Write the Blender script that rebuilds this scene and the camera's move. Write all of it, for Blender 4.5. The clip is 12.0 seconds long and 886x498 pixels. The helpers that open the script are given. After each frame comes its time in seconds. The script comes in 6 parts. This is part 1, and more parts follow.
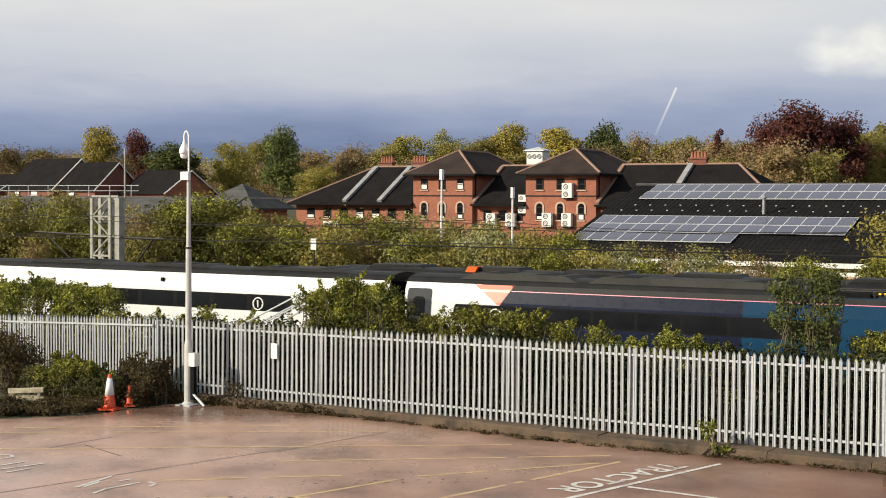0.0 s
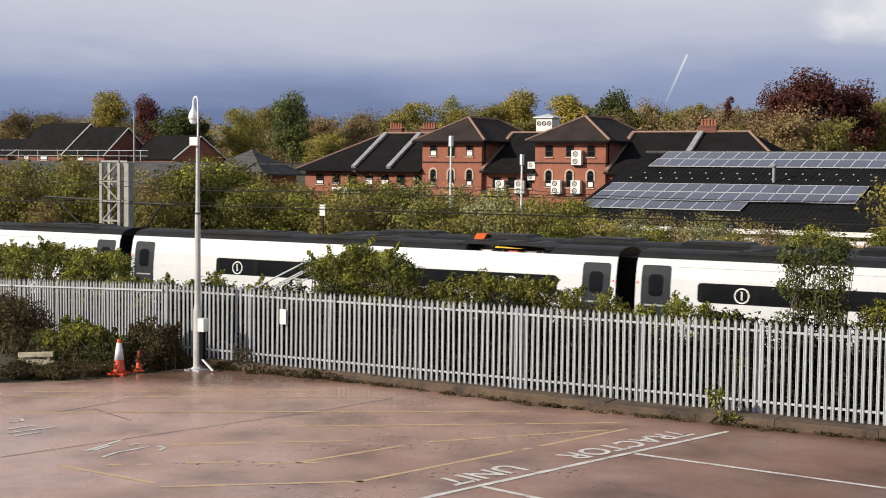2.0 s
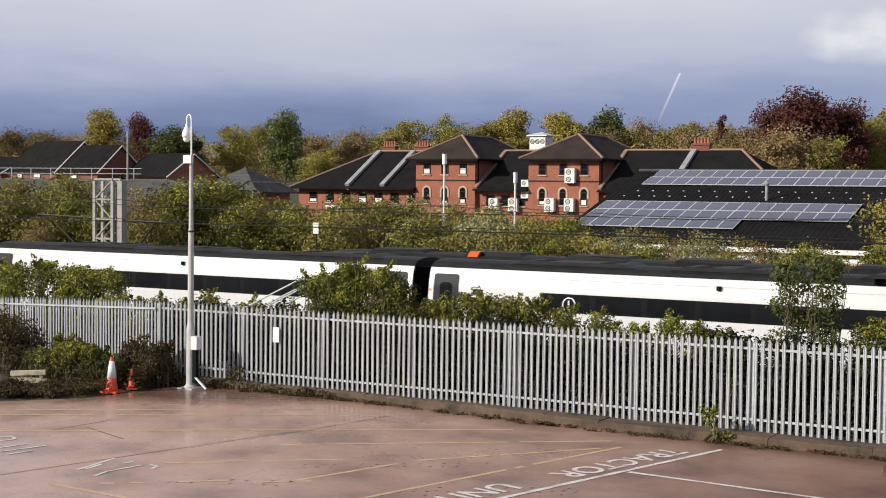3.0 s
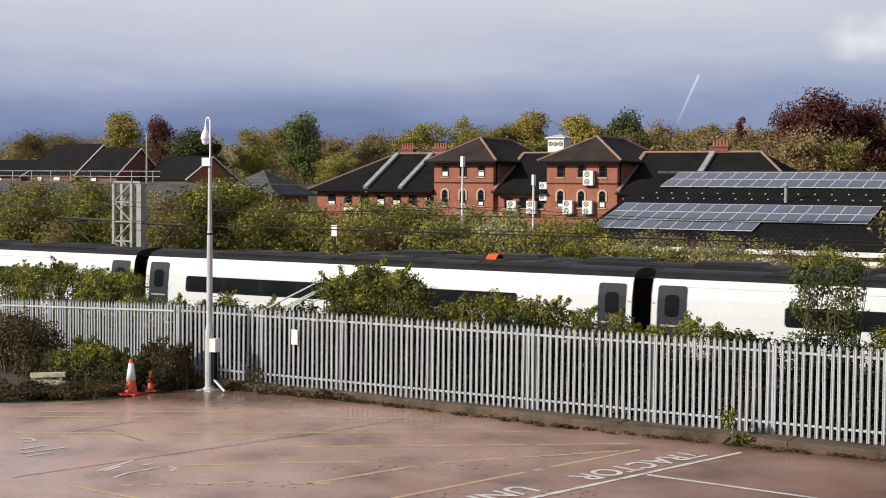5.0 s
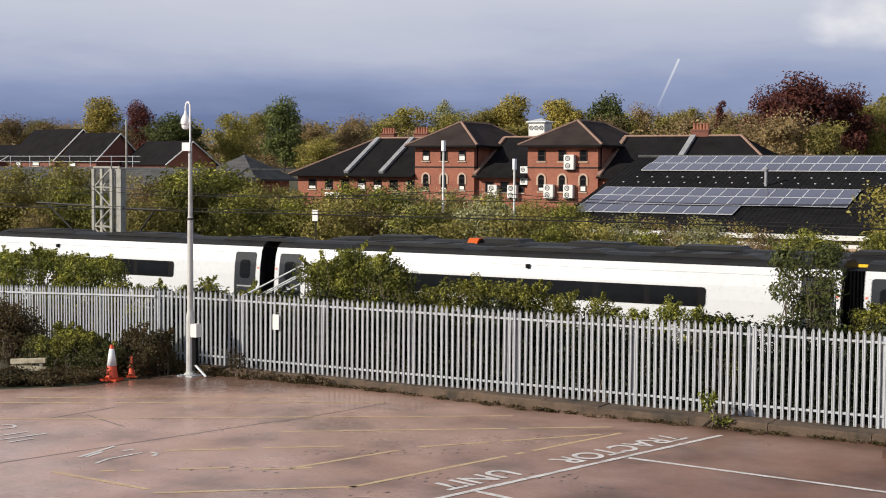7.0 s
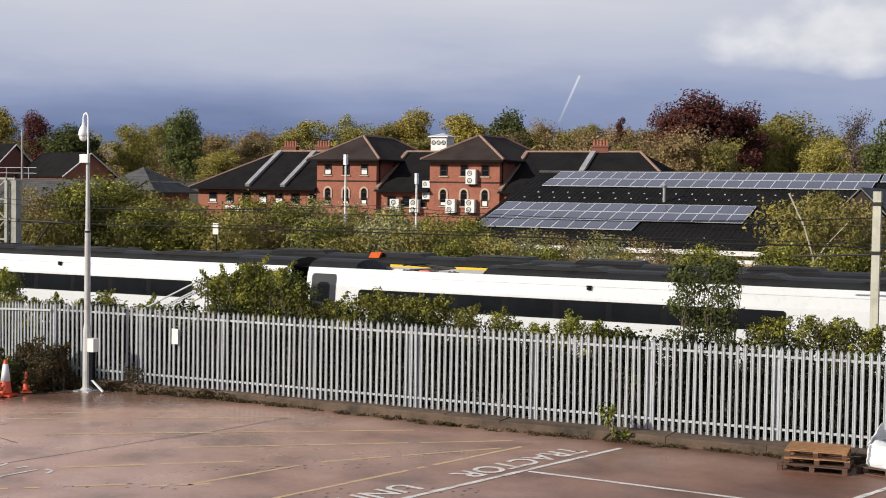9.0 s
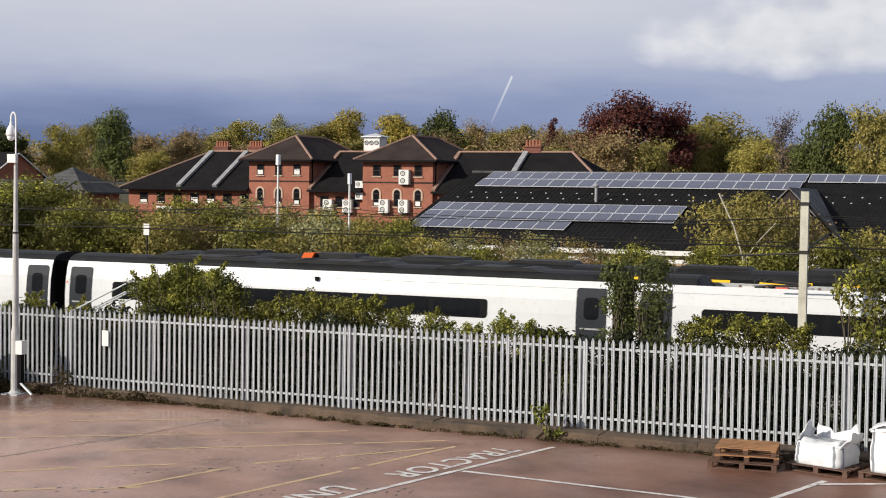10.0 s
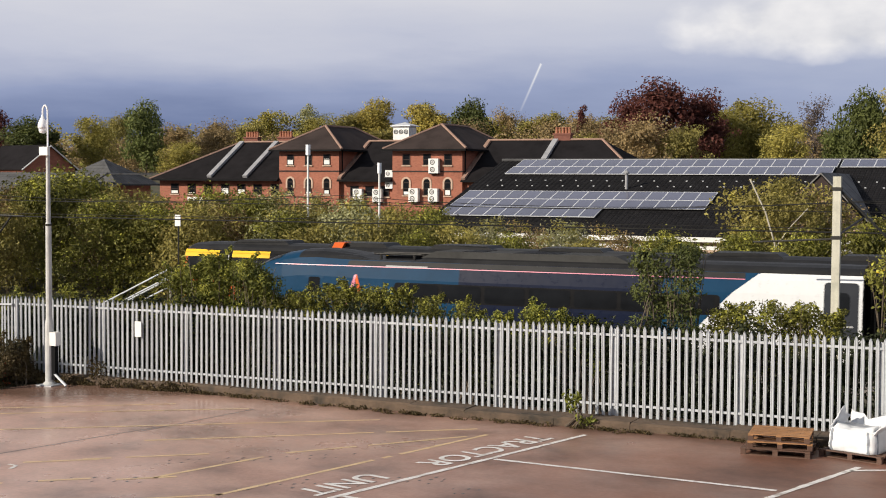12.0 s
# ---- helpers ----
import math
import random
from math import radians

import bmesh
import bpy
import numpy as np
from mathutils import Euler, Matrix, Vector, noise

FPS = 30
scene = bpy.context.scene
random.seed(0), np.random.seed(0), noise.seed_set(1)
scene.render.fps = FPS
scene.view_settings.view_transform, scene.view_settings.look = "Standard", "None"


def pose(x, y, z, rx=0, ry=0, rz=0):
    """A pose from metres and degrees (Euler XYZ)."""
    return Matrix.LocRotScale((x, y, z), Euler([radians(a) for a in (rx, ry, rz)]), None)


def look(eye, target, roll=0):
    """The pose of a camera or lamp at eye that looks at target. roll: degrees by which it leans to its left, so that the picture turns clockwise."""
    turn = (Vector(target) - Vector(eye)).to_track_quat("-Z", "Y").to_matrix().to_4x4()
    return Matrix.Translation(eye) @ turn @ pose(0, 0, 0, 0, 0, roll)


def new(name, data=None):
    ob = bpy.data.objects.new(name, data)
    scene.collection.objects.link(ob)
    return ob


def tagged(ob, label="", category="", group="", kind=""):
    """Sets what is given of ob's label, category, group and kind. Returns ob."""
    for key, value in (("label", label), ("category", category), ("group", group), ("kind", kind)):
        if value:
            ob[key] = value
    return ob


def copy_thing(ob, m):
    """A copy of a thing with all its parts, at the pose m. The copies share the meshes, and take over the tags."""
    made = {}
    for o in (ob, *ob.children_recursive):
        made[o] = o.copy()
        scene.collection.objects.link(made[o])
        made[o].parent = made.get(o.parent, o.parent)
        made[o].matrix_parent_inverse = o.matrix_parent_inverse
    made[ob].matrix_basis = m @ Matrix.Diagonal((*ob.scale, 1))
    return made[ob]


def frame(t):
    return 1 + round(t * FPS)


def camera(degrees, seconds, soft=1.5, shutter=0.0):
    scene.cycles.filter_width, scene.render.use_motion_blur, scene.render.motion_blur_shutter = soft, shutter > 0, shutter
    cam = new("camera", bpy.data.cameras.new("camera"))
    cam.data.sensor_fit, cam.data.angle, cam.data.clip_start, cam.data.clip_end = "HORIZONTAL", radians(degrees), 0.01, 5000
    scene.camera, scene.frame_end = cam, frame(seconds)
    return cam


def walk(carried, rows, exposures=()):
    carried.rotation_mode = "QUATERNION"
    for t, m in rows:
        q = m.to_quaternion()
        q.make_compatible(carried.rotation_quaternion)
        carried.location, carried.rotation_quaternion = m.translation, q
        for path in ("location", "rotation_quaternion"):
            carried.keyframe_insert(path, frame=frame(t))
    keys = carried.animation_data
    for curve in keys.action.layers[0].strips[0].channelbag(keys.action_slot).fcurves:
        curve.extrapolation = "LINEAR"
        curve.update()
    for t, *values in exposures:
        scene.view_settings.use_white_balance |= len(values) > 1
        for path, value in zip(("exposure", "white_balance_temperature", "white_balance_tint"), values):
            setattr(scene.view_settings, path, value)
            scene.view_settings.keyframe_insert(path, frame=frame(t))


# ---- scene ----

cam = camera(35.2, 12.0, soft=1.0, shutter=0.1)
EYE = (0.0, 0.0, 5.35)
# seconds, yaw, pitch, lean of the hand-held camera
PATH = [
    (0.0, 29.76, -1.79, 0.41), (0.5, 29.62, -2.21, 0.50), (1.0, 29.47, -2.61, 0.33), (1.5, 29.52, -2.21, 0.38),
    (2.0, 30.11, -3.16, 0.68), (2.5, 29.72, -2.74, 0.65), (3.0, 29.85, -2.42, 0.70), (3.2, 30.05, -2.55, 0.63),
    (4.8, 30.82, -2.16, 0.55), (5.0, 30.60, -2.33, 0.65), (5.5, 30.15, -1.78, 0.57), (6.0, 30.28, -2.29, 0.69),
    (6.5, 30.00, -2.95, 0.53), (8.3, 28.27, -2.58, 0.49), (8.5, 27.24, -2.56, 0.84), (9.0, 25.80, -2.33, 0.90),
    (9.5, 23.72, -2.10, 0.79), (10.0, 23.06, -2.28, 0.87), (10.5, 22.90, -2.38, 0.44), (11.0, 23.38, -2.76, 0.35),
    (11.5, 23.80, -2.42, 0.21), (12.0, 24.30, -2.76, 0.33),
]
walk(cam, [(t, pose(*EYE, 90 + p, 0, y) @ pose(0, 0, 0, 0, 0, r)) for t, y, p, r in PATH],
     exposures=[(0.0, 0.18, 7100, 5), (0.5, 0.1, 6950, 7), (1.0, 0.04, 6850, 8), (1.5, 0.03, 6750, 9), (2.5, 0.03, 6550, 10), (6.5, 0.0, 6500, 10),
                (10.5, -0.04, 6500, 10), (11.5, -0.13, 6550, 10), (12.0, 0.1, 6750, 10)])

# ---- light ----
SUN_EL, SUN_AZ = 25.0, 217.0   # degrees above the horizon, clockwise from +y
sun = new("sun", bpy.data.lights.new("sun", "SUN"))
sun.data.energy, sun.data.angle, sun.data.color = 4.8, radians(0.6), (1.0, 0.93, 0.82)
_a, _e = radians(SUN_AZ), radians(SUN_EL)
sun.matrix_world = look((math.sin(_a) * math.cos(_e), math.cos(_a) * math.cos(_e), math.sin(_e)), (0, 0, 0))


def node(nt, kind, **values):
    n = nt.nodes.new(kind)
    for key, v in values.items():
        n.inputs[key].default_value = v
    return n


def math_node(nt, op, a, b=None, c=None, clamp=False):
    n = nt.nodes.new("ShaderNodeMath")
    n.operation, n.use_clamp = op, clamp
    for i, v in enumerate((a, b, c)):
        if v is None:
            continue
        if isinstance(v, (int, float)):
            n.inputs[i].default_value = v
        else:
            nt.links.new(v, n.inputs[i])
    return n.outputs[0]


def ramp(nt, fac, stops, interp="LINEAR"):
    n = nt.nodes.new("ShaderNodeValToRGB")
    n.color_ramp.interpolation = interp
    el = n.color_ramp.elements
    while len(el) < len(stops):
        el.new(0.5)
    for e, (p, c) in zip(el, stops):
        e.position, e.color = p, (*c, 1) if len(c) == 3 else c
    nt.links.new(fac, n.inputs[0])
    return n.outputs[0]


def mix_col(nt, fac, a, b, mode="MIX"):
    n = nt.nodes.new("ShaderNodeMix")
    n.data_type, n.blend_type = "RGBA", mode
    for sock, v in ((n.inputs["Factor"], fac), (n.inputs[6], a), (n.inputs[7], b)):
        if isinstance(v, (int, float)):
            sock.default_value = v
        elif isinstance(v, tuple):
            sock.default_value = (*v, 1)
        else:
            nt.links.new(v, sock)
    return n.outputs[2]


def make_world():
    w = bpy.data.worlds.new("sky")
    scene.world = w
    w.use_nodes = True
    nt = w.node_tree
    nt.nodes.clear()
    sky = nt.nodes.new("ShaderNodeTexSky")
    sky.sky_type, sky.sun_disc = "NISHITA", False
    sky.sun_elevation, sky.sun_rotation = _e, _a
    tc = nt.nodes.new("ShaderNodeTexCoord")
    sep = nt.nodes.new("ShaderNodeSeparateXYZ")
    nt.links.new(tc.outputs["Generated"], sep.inputs[0])
    x, y, z = sep.outputs
    el = math_node(nt, "MULTIPLY", math_node(nt, "ARCSINE", z), 180 / math.pi)
    az = math_node(nt, "MULTIPLY", math_node(nt, "ARCTAN2", x, y), 180 / math.pi)
    comb = nt.nodes.new("ShaderNodeCombineXYZ")
    nt.links.new(math_node(nt, "MULTIPLY", az, 0.07), comb.inputs[0])
    nt.links.new(math_node(nt, "MULTIPLY", el, 0.34), comb.inputs[1])
    soft = node(nt, "ShaderNodeTexNoise", Scale=1.0, Detail=6.0, Roughness=0.55)
    nt.links.new(comb.outputs[0], soft.inputs["Vector"])
    # slate-blue rain cloud low down, brighter cloud above
    lift = math_node(nt, "MULTIPLY_ADD", math_node(nt, "SUBTRACT", soft.outputs["Fac"], 0.5), 4.6, el)
    lift = math_node(nt, "DIVIDE", lift, 12.0, clamp=True)
    low = ramp(nt, lift, [(0.0, (0.125, 0.17, 0.29)), (0.16, (0.155, 0.205, 0.365)), (0.30, (0.275, 0.33, 0.51)),
                          (0.46, (0.49, 0.525, 0.65)), (0.68, (0.65, 0.665, 0.73)), (1.0, (0.56, 0.58, 0.64))])
    # paler towards +x
    side = math_node(nt, "DIVIDE", math_node(nt, "ADD", az, 24.0), 22.0, clamp=True)
    low = mix_col(nt, math_node(nt, "MULTIPLY", side, 0.55), low, (0.40, 0.46, 0.62))
    # one white cumulus
    c2 = nt.nodes.new("ShaderNodeCombineXYZ")
    nt.links.new(az, c2.inputs[0])
    nt.links.new(math_node(nt, "MULTIPLY", el, 1.6), c2.inputs[1])
    puff = node(nt, "ShaderNodeTexNoise", Scale=0.45, Detail=4.0, Roughness=0.45)
    nt.links.new(c2.outputs[0], puff.inputs["Vector"])
    white = ramp(nt, puff.outputs["Fac"], [(0.3, (0.60, 0.62, 0.68)), (0.5, (0.74, 0.75, 0.79)), (0.7, (0.86, 0.86, 0.88))])
    dx = math_node(nt, "DIVIDE", math_node(nt, "ADD", az, 3.5), 11.6)
    dy = math_node(nt, "DIVIDE", math_node(nt, "SUBTRACT", el, math_node(nt, "MULTIPLY_ADD", az, 0.07, 7.25)), 1.85)
    rr = math_node(nt, "ADD", math_node(nt, "MULTIPLY", dx, dx), math_node(nt, "MULTIPLY", dy, dy))
    body = math_node(nt, "SUBTRACT", 1.2, rr)
    body = math_node(nt, "MULTIPLY_ADD", math_node(nt, "SUBTRACT", puff.outputs["Fac"], 0.5), 1.2, body)
    body = math_node(nt, "MULTIPLY", body, 1.5, clamp=True)
    low = mix_col(nt, math_node(nt, "MULTIPLY", body, 0.92), low, white)
    # breaks of clear sky high up
    gap = math_node(nt, "MULTIPLY", math_node(nt, "SUBTRACT", el, 14.0), 0.03, clamp=True)
    blue = mix_col(nt, 1.0, sky.outputs[0], (0.06, 0.06, 0.06), "MULTIPLY")
    col = mix_col(nt, math_node(nt, "MULTIPLY", gap, 0.75), low, blue)
    bg = node(nt, "ShaderNodeBackground", Strength=1.0)
    nt.links.new(col, bg.inputs[0])
    out = nt.nodes.new("ShaderNodeOutputWorld")
    nt.links.new(bg.outputs[0], out.inputs[0])


make_world()


# ---- materials ----
def material(name, base, rough=0.7, metal=0.0, vary=0.25, scale=3.0, fine=40.0, bump=0.15, spec=0.5, second=None, rand=0.0, island=0.0,
             trans=0.0, streak=0.0):
    """Base colour with coarse and fine variation, relief, and per-object or per-island drift."""
    m = bpy.data.materials.new(name)
    m.use_nodes = True
    nt = m.node_tree
    bs = nt.nodes["Principled BSDF"]
    tc = nt.nodes.new("ShaderNodeTexCoord")
    big = node(nt, "ShaderNodeTexNoise", Scale=scale, Detail=5.0, Roughness=0.6)
    small = node(nt, "ShaderNodeTexNoise", Scale=fine, Detail=3.0, Roughness=0.6)
    nt.links.new(tc.outputs["Object"], big.inputs["Vector"])
    nt.links.new(tc.outputs["Object"], small.inputs["Vector"])
    other = second or tuple(c * (1 - vary) for c in base)
    lift = tuple(min(1, c * (1 + vary * 0.6)) for c in base)
    col = ramp(nt, big.outputs["Fac"], [(0.3, other), (0.5, base), (0.72, lift)])
    k = math_node(nt, "MULTIPLY_ADD", small.outputs["Fac"], vary * 1.2, 1 - vary * 0.6)
    if streak:
        mp = node(nt, "ShaderNodeMapping")
        mp.inputs["Scale"].default_value = (6, 6, 0.25)
        nt.links.new(tc.outputs["Object"], mp.inputs[0])
        st = node(nt, "ShaderNodeTexNoise", Scale=1.5, Detail=4.0)
        nt.links.new(mp.outputs[0], st.inputs["Vector"])
        k = math_node(nt, "MULTIPLY", k, math_node(nt, "MULTIPLY_ADD", st.outputs["Fac"], streak * 2, 1 - streak))
    if rand:
        oi = nt.nodes.new("ShaderNodeObjectInfo")
        k = math_node(nt, "MULTIPLY", k, math_node(nt, "MULTIPLY_ADD", oi.outputs["Random"], rand, 1 - rand / 2))
    if island:
        ge = nt.nodes.new("ShaderNodeNewGeometry")
        k = math_node(nt, "MULTIPLY", k, math_node(nt, "MULTIPLY_ADD", ge.outputs["Random Per Island"], island, 1 - island / 2))
    gr = nt.nodes.new("ShaderNodeCombineColor")
    for i in range(3):
        nt.links.new(k, gr.inputs[i])
    col = mix_col(nt, 1.0, col, gr.outputs[0], "MULTIPLY")
    nt.links.new(col, bs.inputs["Base Color"])
    bs.inputs["Roughness"].default_value = rough
    bs.inputs["Metallic"].default_value = metal
    bs.inputs["Specular IOR Level"].default_value = spec
    nt.links.new(math_node(nt, "MULTIPLY_ADD", small.outputs["Fac"], 0.25, max(0.02, rough - 0.12), clamp=True), bs.inputs["Roughness"])
    if bump:
        b = node(nt, "ShaderNodeBump", Strength=bump, Distance=0.02)
        nt.links.new(small.outputs["Fac"], b.inputs["Height"])
        nt.links.new(b.outputs[0], bs.inputs["Normal"])
    if trans:
        t = nt.nodes.new("ShaderNodeBsdfTranslucent")
        nt.links.new(col, t.inputs[0])
        mx = node(nt, "ShaderNodeMixShader", Fac=trans)
        nt.links.new(bs.outputs[0], mx.inputs[1])
        nt.links.new(t.outputs[0], mx.inputs[2])
        nt.links.new(mx.outputs[0], nt.nodes["Material Output"].inputs[0])
    return m


def wet_asphalt():
    m = material("wet_asphalt", (0.185, 0.112, 0.086), 0.5, vary=0.5, scale=0.5, fine=11, bump=0.06)
    nt = m.node_tree
    bs = nt.nodes["Principled BSDF"]
    tc = nt.nodes.new("ShaderNodeTexCoord")
    sep = nt.nodes.new("ShaderNodeSeparateXYZ")
    nt.links.new(tc.outputs["Object"], sep.inputs[0])
    wet = node(nt, "ShaderNodeTexNoise", Scale=0.3, Detail=5.0, Roughness=0.6)
    nt.links.new(tc.outputs["Object"], wet.inputs["Vector"])
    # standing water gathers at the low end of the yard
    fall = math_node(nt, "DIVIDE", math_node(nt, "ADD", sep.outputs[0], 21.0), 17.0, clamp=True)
    k = math_node(nt, "MULTIPLY_ADD", fall, 0.32, math_node(nt, "MULTIPLY_ADD", wet.outputs["Fac"], 1.1, -0.18), clamp=True)
    nt.links.new(ramp(nt, k, [(0.24, (0.16,) * 3), (0.42, (0.28,) * 3), (0.75, (0.5,) * 3)]), bs.inputs["Roughness"])
    # tone paler towards -x, sky glare painted in; darker and redder towards +x
    glare_fade = math_node(nt, "MULTIPLY_ADD", wet.outputs["Fac"], 0.5, math_node(nt, "SUBTRACT", fall, 0.25), clamp=True)
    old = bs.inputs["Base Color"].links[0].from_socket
    tone = ramp(nt, glare_fade, [(0.15, (2.7, 2.75, 2.8)), (0.6, (1.75, 1.66, 1.64)), (0.95, (1.02, 0.80, 0.68))])
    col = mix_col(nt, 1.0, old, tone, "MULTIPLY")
    # darker brown along the kerb and the verge edge, broken up by noise
    edge_brown = math_node(nt, "MULTIPLY_ADD", wet.outputs["Fac"], 2.4, math_node(nt, "SUBTRACT", sep.outputs[1], 29.2))
    edge_brown = math_node(nt, "MULTIPLY", edge_brown, 0.8, clamp=True)
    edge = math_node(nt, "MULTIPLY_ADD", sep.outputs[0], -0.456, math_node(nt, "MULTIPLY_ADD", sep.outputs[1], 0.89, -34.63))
    verge_brown = math_node(nt, "MULTIPLY_ADD", wet.outputs["Fac"], 2.2, math_node(nt, "SUBTRACT", edge, 0.35))
    edge_brown = math_node(nt, "MAXIMUM", edge_brown, math_node(nt, "MULTIPLY", verge_brown, 0.9, clamp=True))
    col = mix_col(nt, math_node(nt, "MULTIPLY", edge_brown, 0.7), col, (0.085, 0.045, 0.028))
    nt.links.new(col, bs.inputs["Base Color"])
    bs.inputs["Specular IOR Level"].default_value = 0.5
    return m


def brick_mat(name, a, b, mortar, scale=1.0):
    m = material(name, a, 0.85, vary=0.2, scale=0.6, fine=8, bump=0.1)
    nt = m.node_tree
    bs = nt.nodes["Principled BSDF"]
    old = bs.inputs["Base Color"].links[0].from_socket
    tc = nt.nodes.new("ShaderNodeTexCoord")
    sep = nt.nodes.new("ShaderNodeSeparateXYZ")
    nt.links.new(tc.outputs["Object"], sep.inputs[0])
    cb = nt.nodes.new("ShaderNodeCombineXYZ")
    nt.links.new(math_node(nt, "ADD", sep.outputs[0], sep.outputs[1]), cb.inputs[0])
    nt.links.new(sep.outputs[2], cb.inputs[1])
    br = node(nt, "ShaderNodeTexBrick", Scale=scale)
    br.inputs["Color1"].default_value, br.inputs["Color2"].default_value, br.inputs["Mortar"].default_value = (1, 1, 1, 1), (0.75, 0.7, 0.7, 1), (*mortar, 1)
    br.inputs["Brick Width"].default_value, br.inputs["Row Height"].default_value, br.inputs["Mortar Size"].default_value = 0.225, 0.075, 0.008
    nt.links.new(cb.outputs[0], br.inputs["Vector"])
    nt.links.new(mix_col(nt, 1.0, old, br.outputs["Color"], "MULTIPLY"), bs.inputs["Base Color"])
    return m


def tile_mat(name, base, col_w=0.3, row_h=0.32, strength=0.6):
    """Roof tiles: courses and columns as relief and slight tone change, along object x and y."""
    m = material(name, base, 0.8, vary=0.35, scale=0.7, fine=12, bump=0.1, spec=0.07)
    nt = m.node_tree
    bs = nt.nodes["Principled BSDF"]
    tc = nt.nodes.new("ShaderNodeTexCoord")
    sep = nt.nodes.new("ShaderNodeSeparateXYZ")
    nt.links.new(tc.outputs["Object"], sep.inputs[0])
    fx = math_node(nt, "FRACT", math_node(nt, "DIVIDE", sep.outputs[0], col_w))
    fy = math_node(nt, "FRACT", math_node(nt, "DIVIDE", sep.outputs[1], row_h))
    hx = math_node(nt, "ABSOLUTE", math_node(nt, "SUBTRACT", fx, 0.5))
    h = math_node(nt, "ADD", math_node(nt, "MULTIPLY", hx, 1.2), math_node(nt, "SUBTRACT", 1.0, fy))
    b = node(nt, "ShaderNodeBump", Strength=strength, Distance=0.05)
    nt.links.new(h, b.inputs["Height"])
    nt.links.new(b.outputs[0], bs.inputs["Normal"])
    old = bs.inputs["Base Color"].links[0].from_socket
    rd = math_node(nt, "MULTIPLY_ADD", math_node(nt, "GREATER_THAN", fy, 0.85), -0.35, 1.0)
    cc = nt.nodes.new("ShaderNodeCombineColor")
    for i in range(3):
        nt.links.new(rd, cc.inputs[i])
    nt.links.new(mix_col(nt, 1.0, old, cc.outputs[0], "MULTIPLY"), bs.inputs["Base Color"])
    return m


